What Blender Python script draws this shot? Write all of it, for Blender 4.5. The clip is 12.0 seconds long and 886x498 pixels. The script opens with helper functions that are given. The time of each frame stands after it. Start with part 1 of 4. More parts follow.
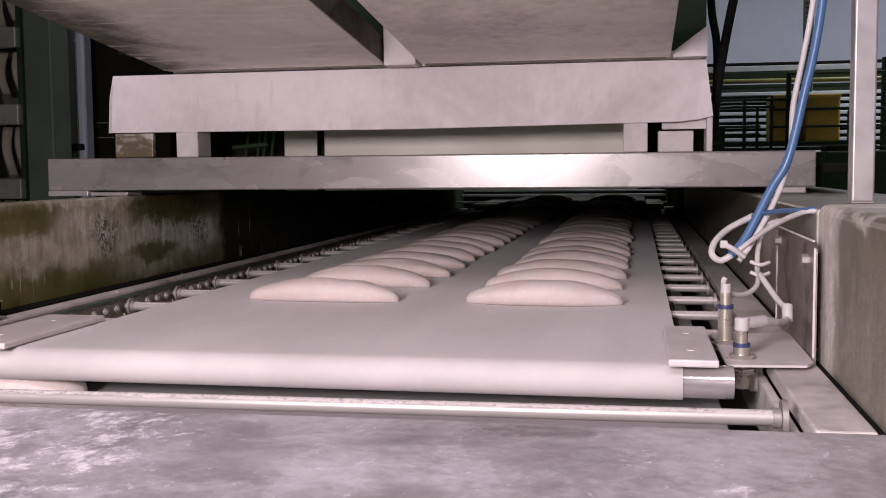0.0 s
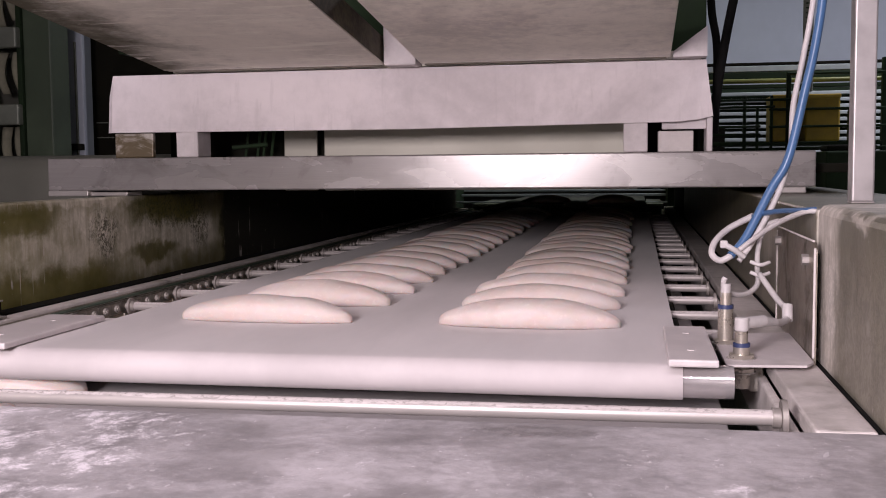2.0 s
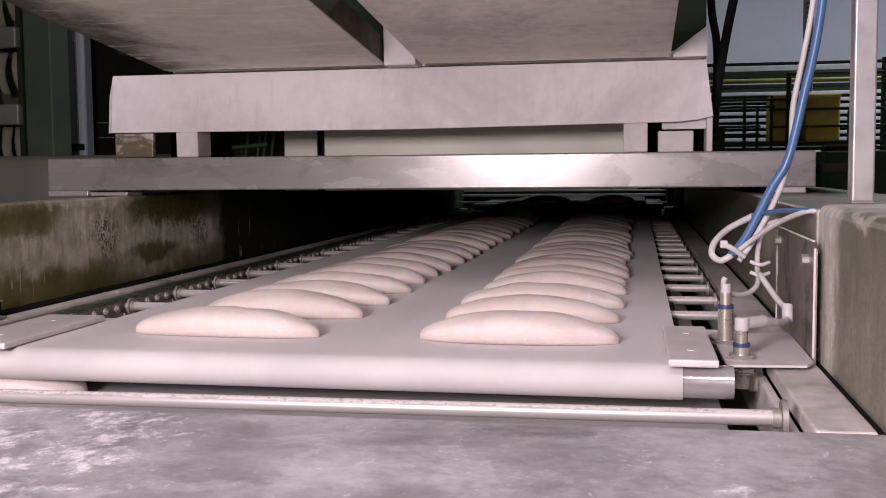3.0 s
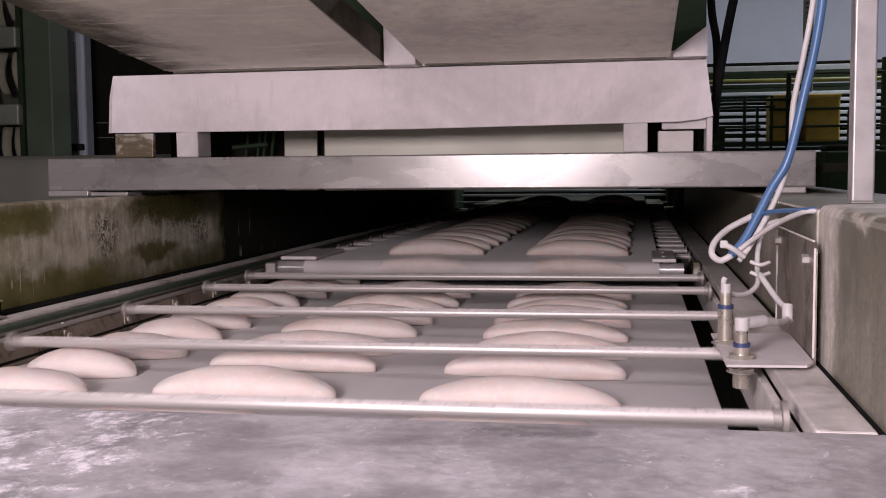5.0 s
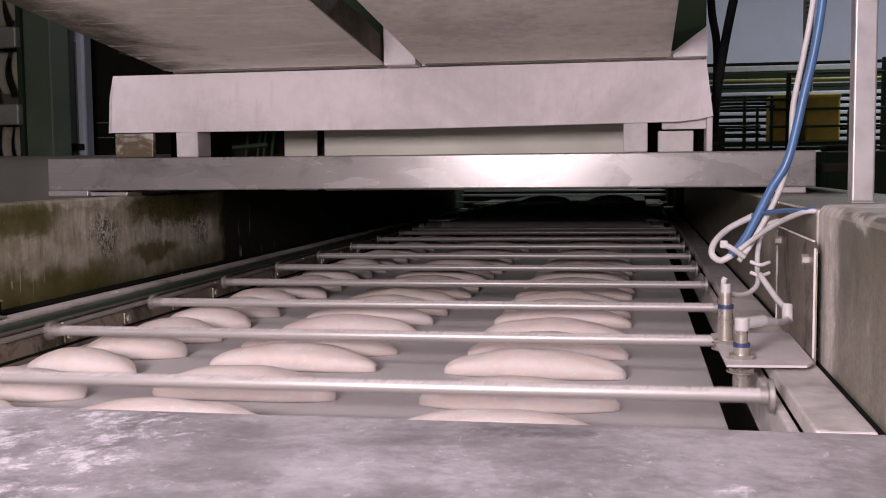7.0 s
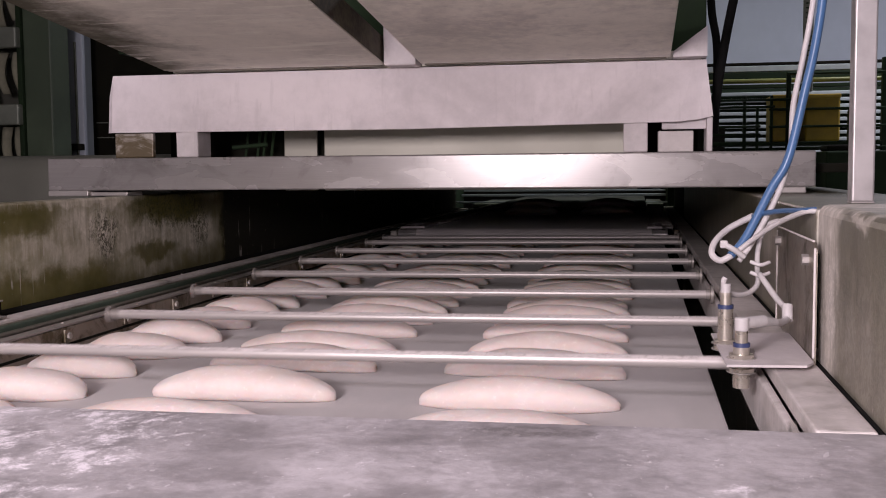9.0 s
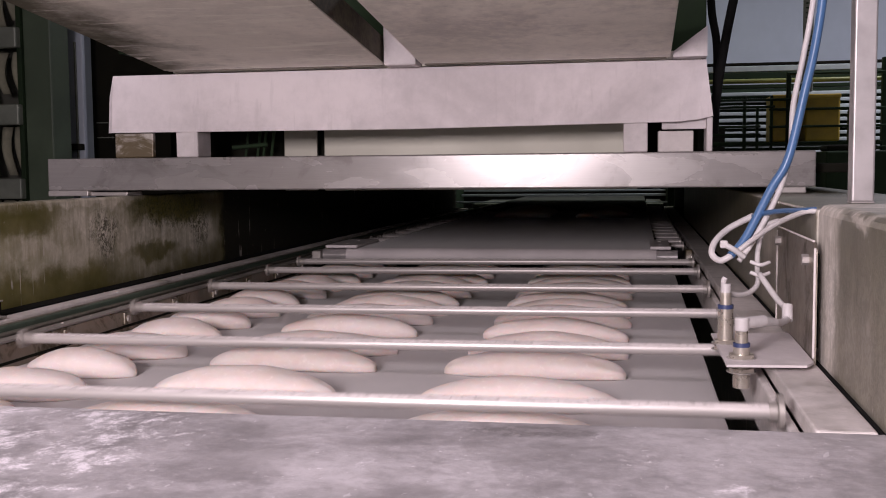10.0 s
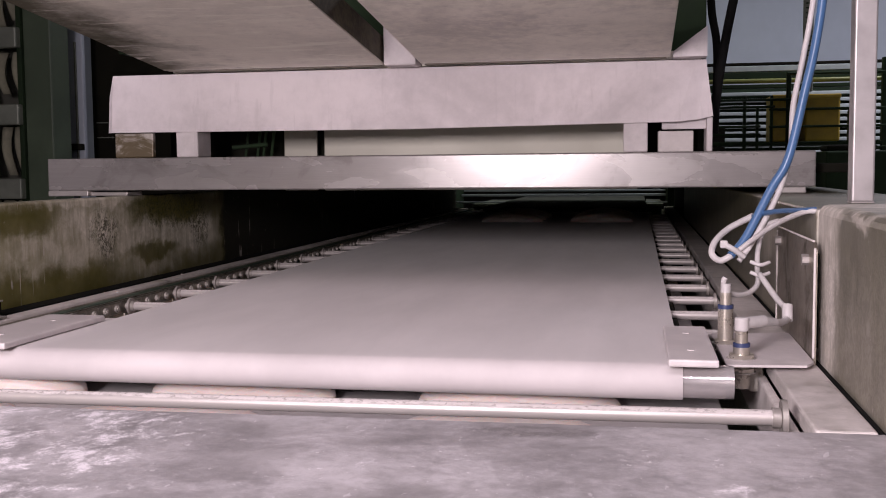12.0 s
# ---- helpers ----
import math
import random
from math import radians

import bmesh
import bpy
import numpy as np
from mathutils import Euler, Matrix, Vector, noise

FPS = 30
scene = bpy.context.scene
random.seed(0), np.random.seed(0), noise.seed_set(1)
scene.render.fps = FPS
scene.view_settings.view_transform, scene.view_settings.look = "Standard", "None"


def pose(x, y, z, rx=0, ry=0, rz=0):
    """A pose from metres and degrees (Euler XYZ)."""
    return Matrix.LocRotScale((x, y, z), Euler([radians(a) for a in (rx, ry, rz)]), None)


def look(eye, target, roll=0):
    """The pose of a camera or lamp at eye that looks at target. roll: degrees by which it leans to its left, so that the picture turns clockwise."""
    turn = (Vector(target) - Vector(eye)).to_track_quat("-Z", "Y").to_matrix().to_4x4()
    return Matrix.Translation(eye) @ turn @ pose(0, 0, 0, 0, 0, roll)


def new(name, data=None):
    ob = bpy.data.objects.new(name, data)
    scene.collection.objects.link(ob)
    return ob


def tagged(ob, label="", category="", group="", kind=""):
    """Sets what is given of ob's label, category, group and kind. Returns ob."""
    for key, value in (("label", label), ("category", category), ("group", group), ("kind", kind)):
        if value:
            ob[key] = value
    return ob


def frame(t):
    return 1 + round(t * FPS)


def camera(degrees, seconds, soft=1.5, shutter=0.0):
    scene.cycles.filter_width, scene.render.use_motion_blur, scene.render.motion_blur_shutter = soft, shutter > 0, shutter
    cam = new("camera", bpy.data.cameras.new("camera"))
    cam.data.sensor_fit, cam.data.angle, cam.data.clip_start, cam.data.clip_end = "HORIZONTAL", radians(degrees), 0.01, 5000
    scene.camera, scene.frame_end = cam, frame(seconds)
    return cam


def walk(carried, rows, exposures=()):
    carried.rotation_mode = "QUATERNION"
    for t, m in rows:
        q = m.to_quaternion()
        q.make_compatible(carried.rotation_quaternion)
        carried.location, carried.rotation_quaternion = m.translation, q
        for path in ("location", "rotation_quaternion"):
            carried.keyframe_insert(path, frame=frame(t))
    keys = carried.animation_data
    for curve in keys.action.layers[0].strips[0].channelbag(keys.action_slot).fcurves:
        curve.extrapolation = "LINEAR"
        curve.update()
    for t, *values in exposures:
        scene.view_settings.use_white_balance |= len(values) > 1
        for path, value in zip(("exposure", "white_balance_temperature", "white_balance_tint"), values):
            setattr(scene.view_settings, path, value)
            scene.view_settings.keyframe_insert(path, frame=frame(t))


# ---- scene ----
cam = camera(46.33, 12.0, soft=1.0, shutter=0.5)
STILL = pose(0, 0, 1.23, 85.572, 0.513, 10.600)
walk(cam, [(0, STILL), (12, STILL)], exposures=[(0, 0.0, 6500, 28), (12, 0.0, 6500, 28)])

# ---- light ----
world = bpy.data.worlds.new("hall_air")
scene.world = world
world.use_nodes = True
world.node_tree.nodes["Background"].inputs[0].default_value = (0.75, 0.8, 0.85, 1)
world.node_tree.nodes["Background"].inputs[1].default_value = 0.05


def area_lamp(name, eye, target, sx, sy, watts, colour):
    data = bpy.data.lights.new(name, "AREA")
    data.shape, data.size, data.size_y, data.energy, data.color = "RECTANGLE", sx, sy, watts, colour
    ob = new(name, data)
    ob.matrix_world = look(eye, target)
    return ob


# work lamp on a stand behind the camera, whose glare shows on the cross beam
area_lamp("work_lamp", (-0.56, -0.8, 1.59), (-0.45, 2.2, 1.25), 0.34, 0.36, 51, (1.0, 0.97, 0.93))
# unseen overhead light of the hall, inferred from the bright table top
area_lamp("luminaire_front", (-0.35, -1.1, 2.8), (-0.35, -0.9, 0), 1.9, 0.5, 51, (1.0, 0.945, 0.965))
# added fill for the far wall and louvres, no known lamp there
area_lamp("luminaire_side", (3.2, 7.0, 3.9), (3.2, 7.6, 0), 3.0, 0.5, 155, (0.88, 0.95, 1.0))
# added greenish fill for the tunnel's far end
area_lamp("luminaire_rear", (-0.4, 8.3, 3.9), (-0.4, 8.3, 0), 3.0, 0.5, 18, (0.85, 1.0, 0.62))


# ---- materials ----
def nodes_of(name):
    mat = bpy.data.materials.new(name)
    mat.use_nodes = True
    nt = mat.node_tree
    return mat, nt, nt.nodes["Principled BSDF"]


def coords(nt, scale=(1, 1, 1)):
    tc = nt.nodes.new("ShaderNodeTexCoord")
    mp = nt.nodes.new("ShaderNodeMapping")
    mp.inputs["Scale"].default_value = scale
    nt.links.new(tc.outputs["Object"], mp.inputs["Vector"])
    return mp.outputs["Vector"]


def noise_of(nt, vec, scale, detail=5, rough=0.6, distort=0.0):
    n = nt.nodes.new("ShaderNodeTexNoise")
    n.inputs["Scale"].default_value, n.inputs["Detail"].default_value = scale, detail
    n.inputs["Roughness"].default_value, n.inputs["Distortion"].default_value = rough, distort
    nt.links.new(vec, n.inputs["Vector"])
    return n.outputs["Fac"]


def ramp(nt, fac, lo, hi, a=0.0, b=1.0):
    m = nt.nodes.new("ShaderNodeMapRange")
    m.interpolation_type = "SMOOTHSTEP"
    for k, v in (("From Min", lo), ("From Max", hi), ("To Min", a), ("To Max", b)):
        m.inputs[k].default_value = v
    nt.links.new(fac, m.inputs["Value"])
    return m.outputs["Result"]


def mixed(nt, fac, a, b):
    m = nt.nodes.new("ShaderNodeMix")
    m.data_type = "RGBA"
    for slot, v in ((0, fac), (6, a), (7, b)):
        if isinstance(v, tuple):
            m.inputs[slot].default_value = (*v, 1)
        elif isinstance(v, float):
            m.inputs[slot].default_value = v
        else:
            nt.links.new(v, m.inputs[slot])
    return m.outputs[2]


def times(nt, a, b, op="MULTIPLY"):
    m = nt.nodes.new("ShaderNodeMath")
    m.operation = op
    m.use_clamp = op == "ADD"
    for i, v in enumerate((a, b)):
        if isinstance(v, (int, float)):
            m.inputs[i].default_value = v
        else:
            nt.links.new(v, m.inputs[i])
    return m.outputs[0]


def relief(nt, bsdf, height, strength, dist=0.002):
    b = nt.nodes.new("ShaderNodeBump")
    b.inputs["Strength"].default_value, b.inputs["Distance"].default_value = strength, dist
    nt.links.new(height, b.inputs["Height"])
    nt.links.new(b.outputs["Normal"], bsdf.inputs["Normal"])


def steel(name, base=(0.58, 0.55, 0.53), rough=0.38, flour=0.5, flour_col=(0.62, 0.57, 0.56), brush=(3, 3, 120), metal=0.95, grime=(0.16, 0.14, 0.1), grimy=0.0, uneven=0.08, bump=0.12, sooty=None, wiped_marks=0.0):
    """Brushed stainless sheet with a film of flour dust."""
    mat, nt, bsdf = nodes_of(name)
    v = coords(nt)
    big, fine = noise_of(nt, v, 4.5, 6, 0.65, 0.4), noise_of(nt, v, 38, 5, 0.7)
    lines = noise_of(nt, coords(nt, brush), 9, 3, 0.5)
    dust = ramp(nt, times(nt, times(nt, big, 0.7), times(nt, fine, 0.3), "ADD"), 0.72 - 0.5 * flour, 1.02 - 0.5 * flour)
    col = mixed(nt, ramp(nt, lines, 0.3, 0.7, 0.0, 0.25), base, tuple(c * 0.72 for c in base))
    if grimy:
        col = mixed(nt, ramp(nt, noise_of(nt, v, 7.5, 6, 0.7, 1.0), 0.66 - 0.3 * grimy, 0.8 - 0.3 * grimy), col, grime)
    cloud = times(nt, times(nt, noise_of(nt, v, 3.2, 6, 0.6, 0.6), 0.75), times(nt, fine, 0.25), "ADD")
    powder = mixed(nt, ramp(nt, cloud, 0.34, 0.66), tuple(c * 0.8 for c in flour_col), tuple(min(1, c * 1.1) for c in flour_col))
    streaks = ramp(nt, noise_of(nt, coords(nt, (22, 22, 1.6)), 2.2, 4, 0.6, 0.3), 0.56, 0.7, 0.0, 0.3)
    powder = mixed(nt, streaks, powder, tuple(c * 0.7 for c in flour_col))
    if sooty:
        # a torn dark band along one edge and pale wiped streaks across the sheet
        axes = nt.nodes.new("ShaderNodeSeparateXYZ")
        nt.links.new(ragged_coords(nt, 0.5, 5), axes.inputs[0])
        wiped = ramp(nt, noise_of(nt, coords(nt, (1.2, 7, 7)), 4.5, 7, 0.7, 0.4), 0.52, 0.66)
        powder = mixed(nt, times(nt, wiped, 0.5), powder, tuple(min(1, c * 1.3) for c in flour_col))
        powder = mixed(nt, times(nt, ramp(nt, axes.outputs["X"], sooty[0], sooty[1], 1.0, 0.0), ramp(nt, wiped, 0, 1, 0.95, 0.35)), powder, (0.07, 0.06, 0.03))
    nt.links.new(mixed(nt, dust, col, powder), bsdf.inputs["Base Color"])
    nt.links.new(ramp(nt, dust, 0, 1, metal, 0.0), bsdf.inputs["Metallic"])
    gloss = times(nt, ramp(nt, fine, 0.3, 0.7, rough - uneven, rough + uneven), ramp(nt, dust, 0, 1, 0.0, 0.4), "ADD")
    if wiped_marks:
        swirl = noise_of(nt, coords(nt, (2.0, 2.0, 5)), 3.0, 3, 0.5, 0.9)
        gloss = times(nt, gloss, ramp(nt, swirl, 0.42, 0.7, 0.0, wiped_marks), "ADD")
    nt.links.new(gloss, bsdf.inputs["Roughness"])
    relief(nt, bsdf, times(nt, times(nt, lines, 0.5), fine, "ADD"), bump, 0.001)
    return mat


def plain(name, col, rough=0.6, metal=0.0, vary=0.2, scale=25, bump=0.1, coat=0.0, gloss=0.5):
    mat, nt, bsdf = nodes_of(name)
    v = coords(nt)
    a, b = noise_of(nt, v, scale, 5), noise_of(nt, v, scale / 7, 3)
    dark = tuple(c * (1 - vary) for c in col)
    light = tuple(min(1, c * (1 + vary * 0.5)) for c in col)
    nt.links.new(mixed(nt, ramp(nt, times(nt, times(nt, a, 0.5), times(nt, b, 0.5), "ADD"), 0.35, 0.65), dark, light), bsdf.inputs["Base Color"])
    nt.links.new(ramp(nt, a, 0.2, 0.8, max(0.03, rough - 0.08), min(1, rough + 0.08)), bsdf.inputs["Roughness"])
    bsdf.inputs["Metallic"].default_value = metal
    bsdf.inputs["Coat Weight"].default_value = coat
    bsdf.inputs["Specular IOR Level"].default_value = gloss
    relief(nt, bsdf, a, bump, 0.001)
    return mat


def dusty_rod(name, metal_col, dust_col, rough, cover):
    """Bright round bar whose upward side holds caked flour."""
    mat, nt, bsdf = nodes_of(name)
    v = coords(nt)
    geo = nt.nodes.new("ShaderNodeNewGeometry")
    axes = nt.nodes.new("ShaderNodeSeparateXYZ")
    nt.links.new(geo.outputs["Normal"], axes.inputs[0])
    speck = noise_of(nt, v, 130, 5, 0.75, 0.6)
    patch = noise_of(nt, v, 9, 4, 0.6)
    up = ramp(nt, axes.outputs["Z"], 0.25, 0.9, -0.14, 0.2)
    dust = ramp(nt, times(nt, times(nt, times(nt, speck, 0.6), times(nt, patch, 0.4), "ADD"), up, "ADD"), 0.59 - cover, 0.7 - cover)
    smear = ramp(nt, noise_of(nt, coords(nt, (4, 40, 40)), 3, 4), 0.35, 0.65, 0.82, 1.0)
    base = mixed(nt, smear, tuple(c * 0.6 for c in metal_col), metal_col)
    pits = times(nt, ramp(nt, noise_of(nt, coords(nt, (0.6, 1, 1)), 240, 3, 0.7, 0.5), 0.54, 0.62), ramp(nt, axes.outputs["Z"], 0.55, 0.8, 0.0, 0.6))
    nt.links.new(mixed(nt, pits, mixed(nt, dust, base, dust_col), (0.17, 0.15, 0.135)), bsdf.inputs["Base Color"])
    nt.links.new(ramp(nt, dust, 0, 1, 0.3, 0.0), bsdf.inputs["Metallic"])
    nt.links.new(ramp(nt, dust, 0, 1, rough, 0.85), bsdf.inputs["Roughness"])
    relief(nt, bsdf, dust, 0.35, 0.0008)
    return mat


def patch(nt, vec, centre, radius, soft=0.55):
    """1 inside an ellipse on the (y, z) plane, fading to 0 past its rim."""
    sub = nt.nodes.new("ShaderNodeVectorMath")
    sub.operation = "SUBTRACT"
    nt.links.new(vec, sub.inputs[0])
    sub.inputs[1].default_value = (0, centre[0], centre[1])
    mul = nt.nodes.new("ShaderNodeVectorMath")
    mul.operation = "MULTIPLY"
    nt.links.new(sub.outputs[0], mul.inputs[0])
    mul.inputs[1].default_value = (0, 1 / radius[0], 1 / radius[1])
    size = nt.nodes.new("ShaderNodeVectorMath")
    size.operation = "LENGTH"
    nt.links.new(mul.outputs[0], size.inputs[0])
    return ramp(nt, size.outputs["Value"], 1 - soft, 1 + soft, 1.0, 0.0)


def ragged_coords(nt, amount, scale):
    """Object coordinates pushed about by noise, for torn stain edges."""
    tc = nt.nodes.new("ShaderNodeTexCoord")
    n = nt.nodes.new("ShaderNodeTexNoise")
    n.inputs["Scale"].default_value, n.inputs["Detail"].default_value, n.inputs["Roughness"].default_value = scale, 7, 0.68
    nt.links.new(tc.outputs["Object"], n.inputs["Vector"])
    centred = nt.nodes.new("ShaderNodeVectorMath")
    centred.operation = "SUBTRACT"
    nt.links.new(n.outputs["Color"], centred.inputs[0])
    centred.inputs[1].default_value = (0.5, 0.5, 0.5)
    scaled = nt.nodes.new("ShaderNodeVectorMath")
    scaled.operation = "SCALE"
    nt.links.new(centred.outputs[0], scaled.inputs[0])
    scaled.inputs["Scale"].default_value = amount
    total = nt.nodes.new("ShaderNodeVectorMath")
    total.operation = "ADD"
    nt.links.new(tc.outputs["Object"], total.inputs[0])
    nt.links.new(scaled.outputs[0], total.inputs[1])
    return total.outputs[0]


def stained_plate(name, grease_a, grease_b, flour, light, dark, crust, shade_from, veil, rough, drip=0.8):
    """Stainless side plate: greasy film, wiped flour clouds, bare oily patches, crusted spots and drips."""
    mat, nt, bsdf = nodes_of(name)
    v = coords(nt)
    torn = ragged_coords(nt, 0.11, 11)
    axes = nt.nodes.new("ShaderNodeSeparateXYZ")
    nt.links.new(torn, axes.inputs[0])
    film = times(nt, noise_of(nt, v, 7, 6, 0.6, 0.6), veil)
    for c, r, w in light:
        film = times(nt, film, times(nt, patch(nt, torn, c, r), w), "ADD")
    for c, r, w in dark:
        film = times(nt, film, ramp(nt, patch(nt, torn, c, r), 0, 1, 1.0, 1 - w))
    # flour film ends here; tunnel shade beyond is put into the colour
    deep_shade = ramp(nt, axes.outputs["Y"], shade_from - 0.015, shade_from + 0.03)
    film = times(nt, film, ramp(nt, deep_shade, 0, 1, 1.0, 0.0))
    upright = noise_of(nt, coords(nt, (30, 30, 5)), 1.6, 4, 0.6, 0.3)
    film = times(nt, film, times(nt, ramp(nt, noise_of(nt, v, 24, 7, 0.7, 0.5), 0.3, 0.68, 0.6, 1.0), ramp(nt, upright, 0.36, 0.6, 0.68, 1.0)))
    speck = noise_of(nt, v, 95, 4, 0.65, 1.4)
    scab = None
    for c, r, w in crust:
        one = times(nt, patch(nt, torn, c, r, 0.5), w)
        scab = one if scab is None else times(nt, scab, one, "ADD")
    spots = times(nt, ramp(nt, speck, 0.46, 0.56), scab)
    runs = ramp(nt, noise_of(nt, coords(nt, (34, 34, 1.8)), 2.0, 3, 0.6), 0.64, 0.69)
    runs = times(nt, times(nt, runs, ramp(nt, noise_of(nt, v, 11.0, 3), 0.48, 0.58)), drip)
    chips = times(nt, ramp(nt, noise_of(nt, coords(nt, (60, 60, 28)), 2.0, 3, 0.6), 0.68, 0.72), 0.7 * drip)
    col = mixed(nt, ramp(nt, noise_of(nt, v, 13, 5), 0.3, 0.7), grease_a, grease_b)
    col = mixed(nt, film, col, flour)
    col = mixed(nt, deep_shade, col, (0.012, 0.0105, 0.004))
    col = mixed(nt, times(nt, spots, 0.85), col, tuple(c * 0.25 for c in grease_a))
    col = mixed(nt, times(nt, runs, chips, "ADD"), col, (0.56, 0.51, 0.47))
    nt.links.new(col, bsdf.inputs["Base Color"])
    nt.links.new(times(nt, ramp(nt, film, 0, 0.8, 0.4, 0.05), ramp(nt, deep_shade, 0, 1, 1.0, 0.2)), bsdf.inputs["Metallic"])
    nt.links.new(times(nt, ramp(nt, film, 0, 0.8, rough, 0.66), times(nt, deep_shade, 0.45), "ADD"), bsdf.inputs["Roughness"])
    relief(nt, bsdf, times(nt, times(nt, spots, 0.8), times(nt, runs, 0.5), "ADD"), 0.6, 0.0012)
    return mat


def floured_table(name):
    """Worn steel sheet under a rubbed film of flour, with smears, clots and one bare greasy spot."""
    mat, nt, bsdf = nodes_of(name)
    v = coords(nt)
    torn = ragged_coords(nt, 0.03, 30)
    side = nt.nodes.new("ShaderNodeSeparateXYZ")
    nt.links.new(v, side.inputs[0])
    cloud = noise_of(nt, v, 7, 5, 0.55, 0.5)
    smear = noise_of(nt, coords(nt, (1, 0.8, 1)), 21, 9, 0.72, 0.25)
    grain = noise_of(nt, v, 75, 7, 0.75, 0.3)
    clots = ramp(nt, noise_of(nt, coords(nt, (1, 0.55, 1)), 105, 3, 0.55, 0.4), 0.665, 0.72)
    lean = ramp(nt, side.outputs["X"], -0.54, -0.28, 0.085, -0.06)
    film = ramp(nt, times(nt, times(nt, cloud, 0.45), times(nt, grain, 0.55), "ADD"), 0.36, 0.64, 0.22, 0.5)
    film = times(nt, film, ramp(nt, noise_of(nt, v, 13, 6, 0.6, 0.8), 0.35, 0.6, 0.62, 1.0))
    thick = ramp(nt, times(nt, smear, lean, "ADD"), 0.55, 0.74)
    thick = times(nt, thick, ramp(nt, grain, 0.34, 0.56, 0.3, 0.9))
    dust = times(nt, times(nt, film, thick, "ADD"), times(nt, clots, 0.22), "ADD")
    flat = nt.nodes.new("ShaderNodeVectorMath")
    flat.operation = "MULTIPLY_ADD"
    nt.links.new(torn, flat.inputs[0])
    flat.inputs[1].default_value = (1 / 0.055, 1 / 0.02, 0)
    flat.inputs[2].default_value = (0.095 / 0.055, -0.95 / 0.02, 0)
    far = nt.nodes.new("ShaderNodeVectorMath")
    far.operation = "LENGTH"
    nt.links.new(flat.outputs[0], far.inputs[0])
    spot = times(nt, ramp(nt, far.outputs["Value"], 0.6, 1.5, 1.0, 0.0), ramp(nt, grain, 0.4, 0.6, 1.0, 0.45))
    dust = times(nt, dust, ramp(nt, spot, 0, 1, 1.0, 0.1))
    col = mixed(nt, ramp(nt, cloud, 0.3, 0.7), (0.2, 0.188, 0.192), (0.285, 0.266, 0.27))
    nt.links.new(mixed(nt, dust, col, (0.78, 0.735, 0.775)), bsdf.inputs["Base Color"])
    nt.links.new(ramp(nt, dust, 0, 0.6, 0.35, 0.0), bsdf.inputs["Metallic"])
    nt.links.new(ramp(nt, dust, 0, 0.7, 0.42, 0.85), bsdf.inputs["Roughness"])
    relief(nt, bsdf, times(nt, times(nt, dust, 0.7), times(nt, clots, 0.3), "ADD"), 0.35, 0.002)
    return mat


def cloth_belt(name, col):
    mat, nt, bsdf = nodes_of(name)
    v = coords(nt)
    weave = noise_of(nt, coords(nt, (1, 0.25, 1)), 420, 2, 0.5)
    blot = noise_of(nt, coords(nt, (2, 0.5, 2)), 3, 5, 0.6)
    c = mixed(nt, ramp(nt, blot, 0.3, 0.7), tuple(k * 0.9 for k in col), tuple(min(1, k * 1.07) for k in col))
    nt.links.new(c, bsdf.inputs["Base Color"])
    bsdf.inputs["Roughness"].default_value = 0.72
    bsdf.inputs["Sheen Weight"].default_value = 0.15
    relief(nt, bsdf, weave, 0.15, 0.0006)
    return mat


def dough_skin(name):
    mat, nt, bsdf = nodes_of(name)
    v = coords(nt)
    info = nt.nodes.new("ShaderNodeObjectInfo")
    soft, grain = noise_of(nt, v, 16, 5, 0.6), noise_of(nt, v, 120, 4, 0.7)
    c = mixed(nt, ramp(nt, soft, 0.35, 0.65), (0.64, 0.54, 0.505), (0.7, 0.615, 0.59))
    c = mixed(nt, times(nt, info.outputs["Random"], 0.3), c, (0.67, 0.565, 0.52))
    nt.links.new(mixed(nt, ramp(nt, grain, 0.55, 0.75, 0.0, 0.4), c, (0.84, 0.78, 0.74)), bsdf.inputs["Base Color"])
    bsdf.inputs["Roughness"].default_value = 0.8
    bsdf.inputs["Specular IOR Level"].default_value = 0.3
    bsdf.inputs["Subsurface Weight"].default_value = 0.4
    bsdf.inputs["Subsurface Radius"].default_value = (0.012, 0.006, 0.004)
    relief(nt, bsdf, times(nt, times(nt, soft, 0.9), times(nt, grain, 0.35), "ADD"), 0.35, 0.003)
    return mat


STEEL = steel("brushed_steel", base=(0.4, 0.37, 0.355), rough=0.46, flour=0.3, flour_col=(0.5, 0.46, 0.45), metal=0.5)
SENSOR_STEEL = plain("nickel_plated_brass", (0.5, 0.455, 0.4), 0.3, 0.7, 0.15, 50, 0.04)
BEAM_STEEL = steel("satin_steel_beam", base=(0.3, 0.279, 0.273), rough=0.23, flour=-0.6, brush=(2, 2, 60), metal=0.36, uneven=0.012, grimy=0.5, grime=(0.21, 0.194, 0.185), bump=0.03, wiped_marks=0.09)
HOOD_STEEL = steel("dusty_hood_sheet", base=(0.62, 0.58, 0.57), rough=0.5, flour=1.2, flour_col=(0.63, 0.575, 0.585), bump=0.04)
TRAY_STEEL = steel("dull_tray_sheet", base=(0.56, 0.52, 0.5), rough=0.46, flour=0.95, flour_col=(0.84, 0.79, 0.71), brush=(4, 60, 60), metal=0.7, grimy=0.25, grime=(0.3, 0.27, 0.22))
SOOTY_TRAY = steel("streaked_tray_sheet", base=(0.56, 0.52, 0.5), rough=0.46, flour=1.2, flour_col=(0.8, 0.75, 0.67), brush=(4, 60, 60), metal=0.7, sooty=(-1.07, -0.86))
